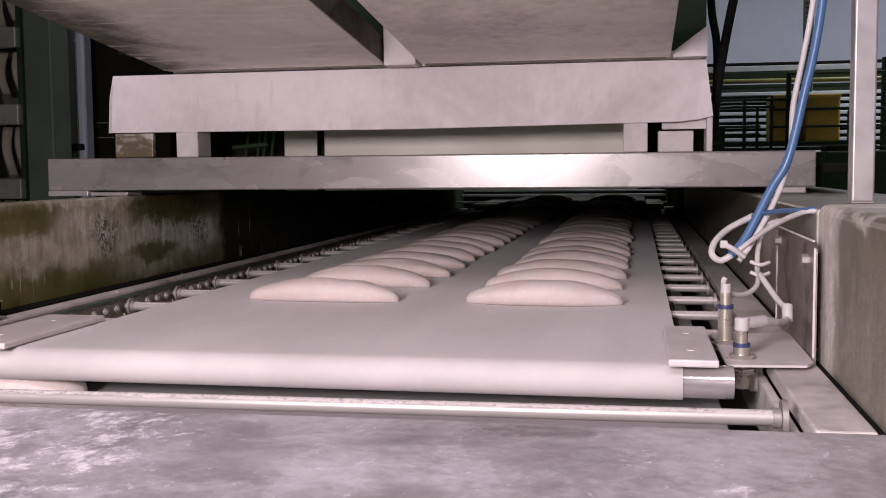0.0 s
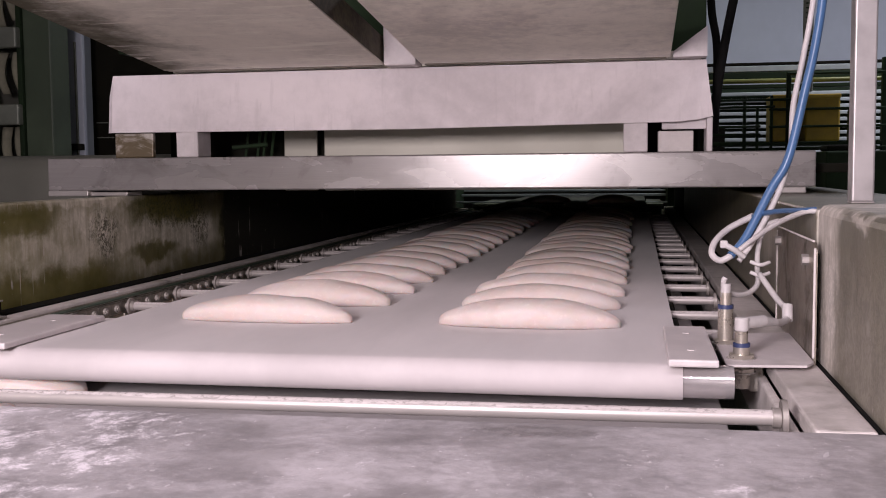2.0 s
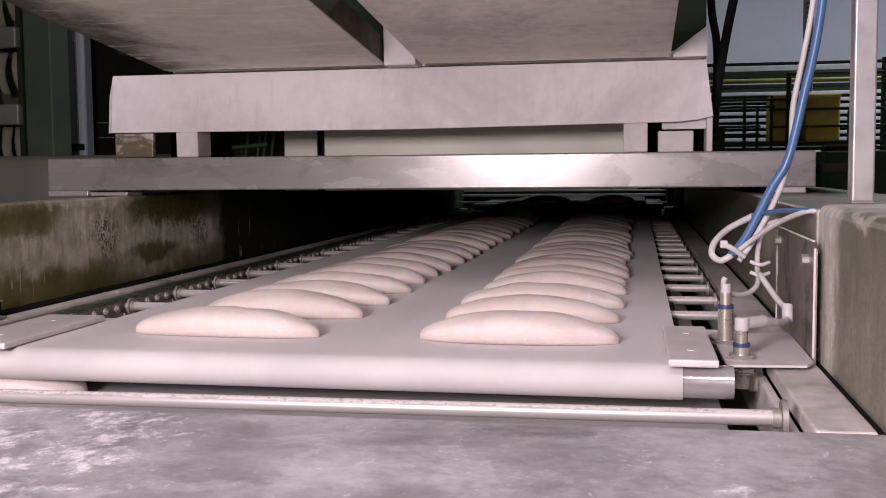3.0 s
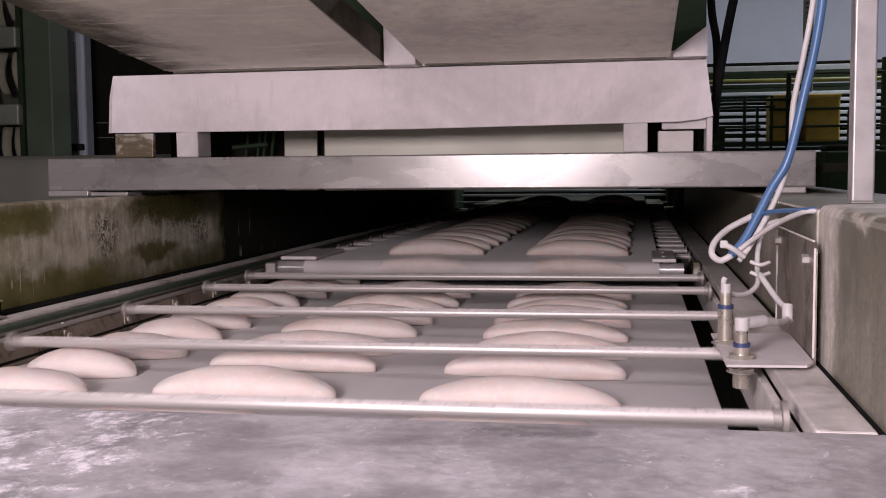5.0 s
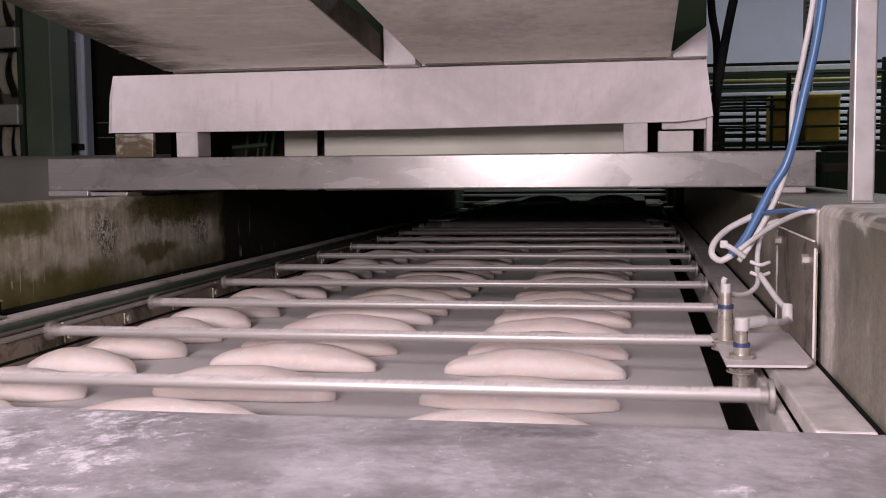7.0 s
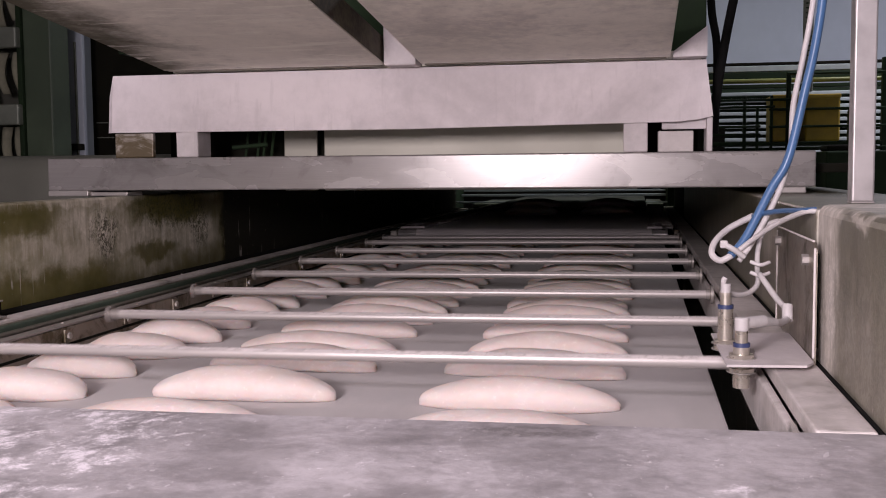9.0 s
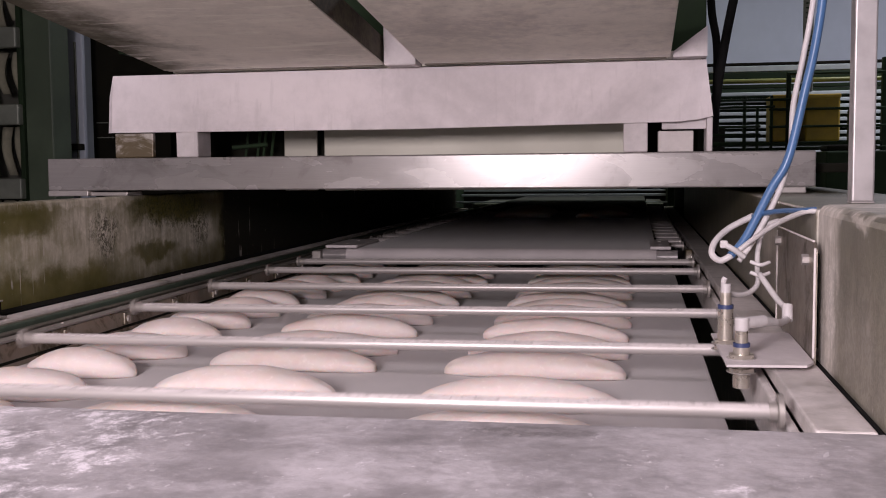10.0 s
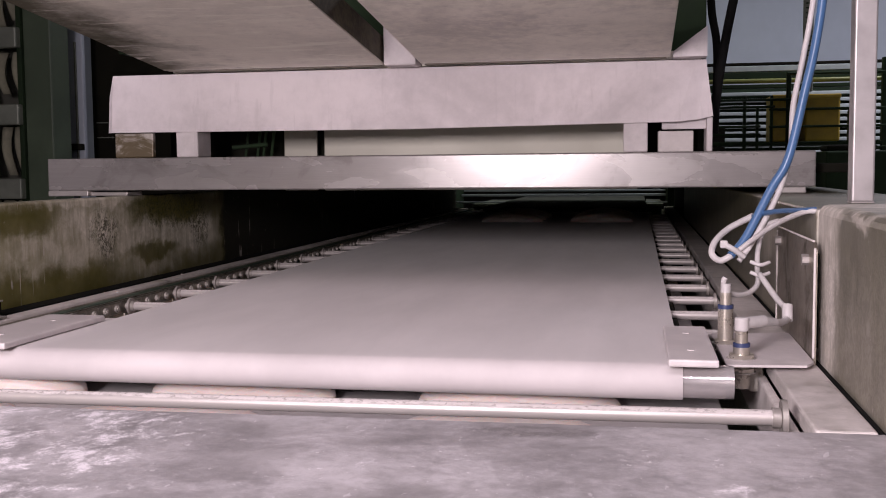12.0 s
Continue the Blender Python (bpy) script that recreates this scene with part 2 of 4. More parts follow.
RAIL_STEEL = steel("dusty_rail", base=(0.5, 0.47, 0.44), rough=0.45, flour=0.88, flour_col=(0.66, 0.605, 0.59), metal=0.6, grimy=0.3, grime=(0.12, 0.105, 0.08))
FRAME_STEEL = steel("side_frame_steel", base=(0.34, 0.3, 0.25), rough=0.42, flour=0.36, flour_col=(0.4, 0.36, 0.33), grimy=0.6, grime=(0.11, 0.09, 0.055), brush=(8, 8, 8))
PLATE_STEEL = steel("dusty_bracket_plate", base=(0.5, 0.47, 0.455), rough=0.45, flour=0.95, flour_col=(0.6, 0.55, 0.555), metal=0.4)
STAINED = steel("stained_block", base=(0.5, 0.46, 0.42), rough=0.5, flour=-0.6, metal=0.2, grimy=0.72, grime=(0.11, 0.082, 0.045))
GRIME_EDGE = plain("grimy_rolled_edge", (0.22, 0.19, 0.145), 0.6, 0.1, 0.5, 40, 0.2)
CRUST = plain("crusted_flange", (0.13, 0.108, 0.07), 0.75, 0.2, 0.55, 90, 0.7)
ROD_STEEL = dusty_rod("floury_rod", (0.45, 0.413, 0.4), (0.54, 0.493, 0.488), 0.36, 0.045)
COLLAR_STEEL = steel("dull_collar", base=(0.34, 0.31, 0.29), rough=0.45, flour=0.5, flour_col=(0.4, 0.365, 0.35), metal=0.4)
SHAFT_STEEL = plain("bright_nose_shaft", (0.6, 0.56, 0.565), 0.16, 0.6, 0.12, 20, 0.01)
CHAIN_STEEL = plain("oily_chain", (0.3, 0.275, 0.24), 0.42, 0.8, 0.35, 60, 0.15)
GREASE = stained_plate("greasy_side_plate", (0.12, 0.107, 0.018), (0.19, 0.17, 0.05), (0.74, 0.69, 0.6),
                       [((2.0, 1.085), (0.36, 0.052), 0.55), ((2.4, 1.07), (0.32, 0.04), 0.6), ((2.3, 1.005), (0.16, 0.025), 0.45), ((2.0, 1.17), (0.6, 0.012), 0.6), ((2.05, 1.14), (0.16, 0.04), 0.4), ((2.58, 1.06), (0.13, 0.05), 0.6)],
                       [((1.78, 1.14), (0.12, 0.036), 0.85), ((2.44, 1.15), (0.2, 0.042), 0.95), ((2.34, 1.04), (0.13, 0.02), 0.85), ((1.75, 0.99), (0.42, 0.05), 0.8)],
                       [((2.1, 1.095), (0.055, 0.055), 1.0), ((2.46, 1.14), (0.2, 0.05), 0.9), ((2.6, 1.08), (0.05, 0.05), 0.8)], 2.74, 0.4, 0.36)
FRAME_PLATE = stained_plate("oily_frame_plate", (0.105, 0.095, 0.052), (0.175, 0.159, 0.1), (0.74, 0.68, 0.63),
                            [((1.325, 1.05), (0.07, 0.25), 1.0), ((1.08, 1.0), (0.16, 0.09), 0.22), ((1.6, 1.08), (0.25, 0.06), 0.3), ((1.2, 1.182), (0.5, 0.008), 0.5), ((1.9, 1.12), (0.12, 0.06), 0.35)],
                            [((2.3, 1.14), (0.3, 0.05), 0.85), ((2.9, 1.08), (0.45, 0.14), 0.4)],
                            [((2.1, 1.12), (0.15, 0.06), 0.7), ((1.1, 1.05), (0.25, 0.1), 0.25)], 5.2, 0.34, 0.36, 1.0)
TABLE = floured_table("floured_table_top")
BELT = cloth_belt("grey_cloth_belt", (0.555, 0.507, 0.512))
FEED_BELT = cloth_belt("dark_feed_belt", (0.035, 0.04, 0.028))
# olive picked so that the unseen roof tints light bounced in the tunnel
TUNNEL_BOUNCE = plain("olive_bounce_sheet", (0.2, 0.19, 0.035), 0.5, 0.2, 0.5, 9, 0.1)
OVEN_BELT = cloth_belt("pale_oven_belt", (0.405, 0.374, 0.372))
DOUGH = dough_skin("raw_dough")
WHITE_PLASTIC = plain("white_plastic", (0.64, 0.59, 0.595), 0.45, 0, 0.12, 30, 0.08)
BLUE_TUBE = plain("blue_tube", (0.06, 0.14, 0.29), 0.35, 0, 0.12, 30, 0.03)
BLUE_RING = plain("blue_ring", (0.03, 0.045, 0.12), 0.4, 0, 0.1, 60, 0.03)
CABLE_WHITE = plain("white_cable", (0.54, 0.51, 0.51), 0.5, 0, 0.12, 60, 0.05)
BLACK_RUBBER = plain("black_rubber", (0.006, 0.006, 0.006), 0.9, 0, 0.3, 60, 0.05, gloss=0.12)
# near-black puts the shade of gaps and covered sheets into their colour
BLACK_VOID = plain("void_black", (0.011, 0.0105, 0.007), 0.85, 0.0, 0.4, 14, 0.1, gloss=0.12)
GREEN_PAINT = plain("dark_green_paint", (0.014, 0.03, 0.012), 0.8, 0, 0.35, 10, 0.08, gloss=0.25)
GREEN_EDGE = plain("green_wear_strip", (0.07, 0.1, 0.075), 0.45, 0, 0.3, 30, 0.05)
YELLOW_CRATE = plain("ochre_crate", (0.38, 0.26, 0.02), 0.55, 0, 0.25, 12, 0.1)
YELLOW_PIPE = plain("yellow_green_pipe", (0.12, 0.13, 0.025), 0.4, 0, 0.2, 20, 0.05)
WALL_BLUE = plain("blue_grey_wall_panel", (0.42, 0.46, 0.53), 0.6, 0, 0.1, 3, 0.03)
WALL_WHITE = plain("white_hall_wall", (0.62, 0.62, 0.6), 0.8, 0, 0.15, 3, 0.08)
SLAT_PALE = plain("pale_louvre", (0.42, 0.47, 0.47), 0.5, 0, 0.15, 12, 0.05)
FLOOR_GREY = plain("grey_hall_floor", (0.2, 0.2, 0.19), 0.5, 0, 0.3, 4, 0.1)
CANVAS = plain("proofing_canvas", (0.25, 0.24, 0.175), 0.9, 0, 0.3, 18, 0.3)
REAR_SHEET = plain("dull_rear_sheet", (0.45, 0.43, 0.37), 0.55, 0.3, 0.12, 6, 0.04)
POLE_STEEL = plain("bright_pole_steel", (0.44, 0.41, 0.41), 0.45, 0.5, 0.18, 20, 0.05)
PIN_STEEL = plain("worn_pin", (0.45, 0.415, 0.385), 0.5, 0.5, 0.3, 80, 0.05)
LIFT_PAINT = plain("dull_grey_cover", (0.12, 0.12, 0.1), 0.5, 0.2, 0.12, 6, 0.04)
COLUMN_PAINT = plain("green_column_paint", (0.075, 0.105, 0.066), 0.6, 0, 0.3, 6, 0.06)
RACK_GREY = plain("rack_rail_grey", (0.2, 0.215, 0.18), 0.5, 0.3, 0.2, 20, 0.06)


# ---- mesh helpers ----
def add_box(bm, x0, x1, y0, y1, z0, z1, bevel=0.0, m=None, seg=2):
    g = bmesh.ops.create_cube(bm, size=1)
    vs = g["verts"]
    bmesh.ops.transform(bm, matrix=Matrix.Translation(((x0 + x1) / 2, (y0 + y1) / 2, (z0 + z1) / 2)) @ Matrix.Diagonal((x1 - x0, y1 - y0, z1 - z0, 1)), verts=vs)
    if bevel:
        es = list({e for v in vs for e in v.link_edges})
        r = bmesh.ops.bevel(bm, geom=es, offset=bevel, segments=seg, affect="EDGES", profile=0.5)
        vs = list({v for f in r["faces"] for v in f.verts} | {v for v in vs if v.is_valid})
    if m is not None:
        bmesh.ops.transform(bm, matrix=m, verts=[v for v in vs if v.is_valid])
    return bm


def box(*a, **k):
    return add_box(bmesh.new(), *a, **k)


def add_cyl(bm, p, q, r, seg=16, r2=None, smooth=True):
    p, q = Vector(p), Vector(q)
    d = q - p
    g = bmesh.ops.create_cone(bm, cap_ends=True, segments=seg, radius1=r, radius2=r if r2 is None else r2, depth=d.length)
    m = Matrix.Translation((p + q) / 2) @ d.to_track_quat("Z", "Y").to_matrix().to_4x4()
    bmesh.ops.transform(bm, matrix=m, verts=g["verts"])
    if smooth:
        for f in {f for v in g["verts"] for f in v.link_faces}:
            f.smooth = len(f.verts) == 4
            if len(f.verts) > 4:
                for e in f.edges:
                    e.smooth = False
    return bm


def cyl(*a, **k):
    return add_cyl(bmesh.new(), *a, **k)


def mesh_of(name, bm, mat):
    me = bpy.data.meshes.new(name)
    bm.to_mesh(me)
    bm.free()
    me.materials.append(mat)
    return me


def part(name, bm, mat, parent, label=""):
    ob = new(name, bm if isinstance(bm, bpy.types.Mesh) else mesh_of(name, bm, mat))
    ob.parent = parent
    return tagged(ob, label)


def thing(name, bm, mat, label, category, group="", kind=""):
    return tagged(new(name, mesh_of(name, bm, mat)), label, category, group, kind)


def root(name, label, category, group="", kind="", at=(0, 0, 0)):
    ob = new(name)
    ob.empty_display_size = 0.05
    ob.matrix_basis = pose(*at)
    return tagged(ob, label, category, group, kind)


def sweep(points, r, sides=10, closed_ends=True, steps=8):
    """A round tube along a smooth line through the points."""
    pts = [Vector(p) for p in points]
    line = []
    for i in range(len(pts) - 1):
        p0, p1, p2, p3 = pts[max(i - 1, 0)], pts[i], pts[i + 1], pts[min(i + 2, len(pts) - 1)]
        for k in range(steps):
            t = k / steps
            line.append(0.5 * ((2 * p1) + (p2 - p0) * t + (2 * p0 - 5 * p1 + 4 * p2 - p3) * t * t + (3 * p1 - p0 - 3 * p2 + p3) * t ** 3))
    line.append(pts[-1])
    bm = bmesh.new()
    rings, up = [], None
    for i, p in enumerate(line):
        d = (line[min(i + 1, len(line) - 1)] - line[max(i - 1, 0)]).normalized()
        side = d.cross(up if up is not None else (Vector((0, 0, 1)) if abs(d.z) < 0.9 else Vector((1, 0, 0)))).normalized()
        up = side.cross(d).normalized()
        rings.append([bm.verts.new(p + r * (math.cos(2 * math.pi * k / sides) * side + math.sin(2 * math.pi * k / sides) * up)) for k in range(sides)])
    for a, b in zip(rings, rings[1:]):
        for k in range(sides):
            f = bm.faces.new((a[k], a[(k + 1) % sides], b[(k + 1) % sides], b[k]))
            f.smooth = True
    bm.faces.new(rings[0])
    bm.faces.new(rings[-1])
    bmesh.ops.recalc_face_normals(bm, faces=bm.faces)
    return bm


def extrude_profile(profile, x0, x1, nx=1, smooth=False):
    """A closed (y, z) outline drawn out from x0 to x1."""
    bm = bmesh.new()
    rows = [[bm.verts.new((x0 + (x1 - x0) * i / nx, y, z)) for y, z in profile] for i in range(nx + 1)]
    n = len(profile)
    for a, b in zip(rows, rows[1:]):
        for k in range(n):
            f = bm.faces.new((a[k], a[(k + 1) % n], b[(k + 1) % n], b[k]))
            f.smooth = smooth
    for cap in (bm.faces.new(rows[0]), bm.faces.new(rows[-1])):
        for e in cap.edges:
            e.smooth = False
    bmesh.ops.recalc_face_normals(bm, faces=bm.faces)
    return bm


# ---- the machine's levels (metres) ----
BELT_Z, OVEN_Z, ROD_Z, LEDGE_Z, LEFT_Z, WALL_Z = 1.0, 0.922, 0.980, 0.985, 0.9765, 1.174


# ---- hall ----
def hall():
    thing("floor", box(-7, 7, -2.7, 11, -0.1, 0), FLOOR_GREY, "worn grey concrete floor of the bakery hall", "floor", kind="structure")
    thing("ceiling", box(-7, 7, -2.7, 11, 4.4, 4.5), WALL_WHITE, "plain white hall ceiling", "ceiling", kind="structure")
    thing("wall_west", box(-7.1, -7, -2.7, 11, 0, 4.4), WALL_WHITE, "plain white hall wall", "wall", kind="structure")
    thing("wall_east", box(7, 7.1, -2.7, 11, 0, 4.4), WALL_WHITE, "plain white hall wall", "wall", kind="structure")
    thing("wall_south", box(-7, 7, -2.8, -2.7, 0, 4.4), WALL_WHITE, "plain white hall wall", "wall", kind="structure")
    thing("wall_north", box(-7, 7, 11, 11.1, 0, 4.4), WALL_BLUE, "blue-grey panelled far wall of the hall", "wall", kind="structure")


hall()


# ---- oven mouth and side frames ----
def side_frames():
    right = root("loader_beam", "long stained stainless side frame of the loader with bolted plate", "machine beam", group="loader side beams")
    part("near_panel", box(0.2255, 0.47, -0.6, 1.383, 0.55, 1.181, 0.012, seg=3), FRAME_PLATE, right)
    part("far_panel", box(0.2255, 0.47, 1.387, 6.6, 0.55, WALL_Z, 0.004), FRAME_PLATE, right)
    part("ledge", box(0.163, 0.2195, 0.99, 6.6, 0.965, LEDGE_Z, 0.003), RAIL_STEEL, right, "dusty flat guide ledge")
    part("chain_channel", box(0.208, 0.215, 0.9, 6.6, 0.90, 0.981, 0.002), RAIL_STEEL, right)
    part("guide_angle", box(0.1505, 0.1615, 0.99, 6.6, 0.9, 0.966, 0.003), RAIL_STEEL, right)
    # added black strip paints the shade of the open gap by the panel
    part("gap_seal", box(0.2203, 0.2253, 0.99, 6.6, 0.95, 0.9845, 0.001), BLACK_RUBBER, right, "black strip for the shade in the gap")
    part("foot_rail", box(0.225, 0.47, 0.3, 6.6, 0.5, 0.55, 0.004), BLACK_VOID, right)
    left = root("loader_beam", "long greasy stainless side frame smeared with flour", "machine beam", group="loader side beams")
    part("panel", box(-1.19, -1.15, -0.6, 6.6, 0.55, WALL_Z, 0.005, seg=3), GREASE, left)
    part("ledge", box(-1.106, -1.073, 0.99, 6.6, 0.957, LEFT_Z, 0.003), RAIL_STEEL, left, "dusty flat guide ledge")
    part("ledge_step", box(-1.0728, -1.0432, 0.99, 6.6, 0.95, LEFT_Z - 0.006, 0.002), FRAME_STEEL, left, "grimy lower step of the ledge")
    part("wear_strip", box(-1.043, -1.030, 0.99, 6.6, 0.945, 0.9755, 0.003), GREEN_EDGE, left, "dark green plastic wear strip")
    # black strip stands in for the shadow between ledge and panel
    part("seal_strip", box(-1.1495, -1.1065, 0.99, 6.6, 0.957, 0.9785, 0.003), BLACK_RUBBER, left, "black strip for the shadow between ledge and side plate")
    part("lower_lip", box(-1.0295, -1.012, 0.99, 6.6, 0.942, 0.967, 0.002), CHAIN_STEEL, left)
    part("chain_channel", box(-0.978, -0.962, 0.99, 6.6, 0.915, 0.966, 0.002), FRAME_STEEL, left)
    part("channel_lip", box(-0.983, -0.9605, 0.99, 6.6, 0.9662, 0.970, 0.001), COLLAR_STEEL, left, "dull worn channel lip")
    part("channel_groove", box(-0.9625, -0.9612, 0.99, 6.6, 0.932, 0.937, 0.0004), BLACK_VOID, left)
    for k in range(16):
        y = 1.18 + 0.21 * k
        part("clip", box(-0.9625, -0.957, y, y + 0.022, 0.938, 0.962, 0.002), FRAME_STEEL, left)
        part("bolt", cyl((-0.958, y + 0.011, 0.95), (-0.953, y + 0.011, 0.95), 0.006, 6, smooth=False), PIN_STEEL, left)
    part("foot_rail", box(-1.19, -1.1, 0.3, 6.6, 0.5, 0.55, 0.004), BLACK_VOID, left)
    for ob, x in ((right, 0.41), (left, -1.17)):
        for y in (0.2, 3.2, 6.2):
            part("leg", box(x - 0.04, x + 0.04, y - 0.05, y + 0.05, 0, 0.549, 0.004), GREEN_PAINT, ob)


side_frames()


def oven_bed():
    bed = root("oven_conveyor", "wide pale oven conveyor belt under the loader", "conveyor")
    part("belt", box(-0.936, 0.108, 0.7, 7.2, OVEN_Z - 0.012, OVEN_Z, 0.003), OVEN_BELT, bed)
    part("side_skirt", box(-0.961, -0.937, 0.9, 7.2, OVEN_Z - 0.03, OVEN_Z + 0.004, 0.003), RAIL_STEEL, bed, "dusty steel skirt along the belt")
    # near-black colour stands for the shade under the belt
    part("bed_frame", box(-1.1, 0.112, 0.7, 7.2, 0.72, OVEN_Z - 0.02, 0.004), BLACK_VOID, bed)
    for y in (1.0, 4.0, 7.0):
        for x in (-1.02, 0.05):
            part("leg", box(x - 0.03, x + 0.03, y - 0.03, y + 0.03, 0, 0.725, 0.003), GREEN_PAINT, bed)


oven_bed()


def front_table():
    tab = root("work_table", "steel table top dusted and smeared with flour", "table")
    m = Matrix.Translation((-0.4, 0.978, 0)) @ pose(0, 0, 0, 0, 0, 0.9)
    part("table_top", box(-1.2, 0.6255, -1.75, 0, 0.97, 0.985, 0.004, m=m, seg=3), TABLE, tab)
    for x in (-0.9, 0.55):
        for y in (-1.6, -0.15):
            part("leg", box(x - 0.025, x + 0.025, y - 0.025, y + 0.025, 0, 0.9705, 0.003, m=m), STEEL, tab)


front_table()


# ---- bridge beam, hood and trays above ----
def bridge():
    b = root("bridge_beam", "satin stainless cross beam with soft highlight and scratches", "beam")
    m = Matrix.Translation((-0.495, 2.2, 0))
    part("beam_body", box(-0.85, 0.85, 0, 0.09, 1.187, 1.261, 0.003, m=m), BEAM_STEEL, b)
    part("pad", box(-1.34, -1.24, 2.19, 2.28, 1.1745, 1.1875, 0.002), STEEL, b)
    part("pad", box(-1.26, -1.15, 2.205, 2.28, 1.1745, 1.1835, 0.002), STEEL, b)
    part("pad", box(0.275, 0.335, 2.19, 2.28, 1.1745, 1.1875, 0.002), STEEL, b)


bridge()


def hood():
    h = root("loader_hood", "flour-dusted folded steel hood plate on short posts", "machine hood")
    bm = bmesh.new()
    xs = [(-1.19, 1.318, 1.40), (-1.18, 1.3185, 1.448), (-0.5, 1.3165, 1.4485), (0.08, 1.3225, 1.4495), (0.12, 1.3265, 1.4495), (0.152, 1.333, 1.4495)]
    front = [(bm.verts.new((x, 2.203 - 0.006 * (i % 2), a)), bm.verts.new((x - (0.014 if i == 5 else 0), 2.212, b))) for i, (x, a, b) in enumerate(xs)]
    for (a, b), (c, d) in zip(front, front[1:]):
        bm.faces.new((a, c, d, b))
    r = bmesh.ops.extrude_face_region(bm, geom=bm.faces[:])
    bmesh.ops.translate(bm, vec=(0, 0.012, 0), verts=[v for v in r["geom"] if isinstance(v, bmesh.types.BMVert)])
    bmesh.ops.recalc_face_normals(bm, faces=bm.faces)
    part("front_plate", bm, HOOD_STEEL, h)
    part("end_block", box(-1.182, -1.088, 2.215, 2.23, 1.2615, 1.318, 0.003), STAINED, h, "steel block with brown grease stain")
    part("post", box(-1.027, -0.975, 2.205, 2.28, 1.2615, 1.322, 0.003), PLATE_STEEL, h)
    part("post", box(-0.029, 0.021, 2.205, 2.27, 1.2615, 1.322, 0.003), PLATE_STEEL, h, "bright steel post")
    part("end_bracket", box(0.14, 0.152, 2.21, 2.30, 1.2615, 1.332, 0.002), PLATE_STEEL, h)
    part("bracket_strap", box(0.05, 0.14, 2.225, 2.235, 1.308, 1.33, 0.002), PLATE_STEEL, h)
    part("guide_block", box(0.043, 0.116, 2.255, 2.33, 1.2615, 1.306, 0.002), RAIL_STEEL, h)
    part("rear_sheet", box(-0.745, 0.0, 2.42, 2.43, 1.18, 1.42, 0.002), REAR_SHEET, h)
    part("rear_sheet", box(-0.86, -0.775, 2.46, 2.47, 1.18, 1.42, 0.002), REAR_SHEET, h)
    # unseen roof pieces, added to keep the tunnel dark and bounce olive light
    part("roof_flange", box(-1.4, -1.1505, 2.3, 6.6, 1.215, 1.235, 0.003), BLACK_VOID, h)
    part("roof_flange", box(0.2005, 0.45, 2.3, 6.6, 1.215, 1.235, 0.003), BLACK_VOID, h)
    part("roof_sheet", box(-1.15, 0.2, 2.3, 6.6, 1.215, 1.235, 0.003), TUNNEL_BOUNCE, h, "unseen olive roof sheet added to shade and tint the tunnel")
    part("top_sheet", box(-1.04, 0.13, 2.225, 4.2, 1.452, 1.47, 0.003), TRAY_STEEL, h)
    # added black sheet stands in for the shade inside the hood
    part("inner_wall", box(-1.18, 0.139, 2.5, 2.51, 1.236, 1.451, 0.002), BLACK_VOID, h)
    # crank arms and rods behind the posts
    for x in (-0.93, -0.9, -0.885, -0.865):
        part("linkage_rod", cyl((x, 2.38, 1.262), (x + 0.006, 2.39, 1.33), 0.0035, 8), GREEN_PAINT, h)
    part("linkage_bar", cyl((-0.955, 2.36, 1.285), (-0.87, 2.37, 1.292), 0.005, 8), GREEN_PAINT, h)
    part("linkage_plate", box(-1.07, -1.05, 2.30, 2.33, 1.262, 1.32, 0.003), RAIL_STEEL, h)


hood()


def tray(name, x0, x1, label, sheet):
    """An inclined chute bottom that climbs towards the front."""
    t = root(name, label, "chute", group="chute trays")
    m = Matrix.Translation((0, 2.185, 1.4535)) @ pose(0, 0, 0, -6.0, 0, 0)
    part("bottom_sheet", box(x0, x1, -1.15, 0, 0, 0.004, 0.0015, m=m), sheet, t)
    for x in (x0, x1 - 0.006):
        part("side_flange", box(x, x + 0.006, -1.15, 0.0, 0.0045, 0.058, 0.002, m=m), CRUST, t, "dark side flange with crusted flour")
    part("rolled_edge", cyl(m @ Vector((x0 + 0.008, 0.004, 0.010)), m @ Vector((x1 - 0.008, 0.004, 0.010)), 0.011, 12), GRIME_EDGE, t, "grimy rolled edge")
    return t


tray("chute_tray", -1.04, -0.535, "dull steel chute tray with flour streaks and a sooty edge", SOOTY_TRAY)
tray("chute_tray", -0.455, 0.065, "plain dull steel chute tray", TRAY_STEEL)


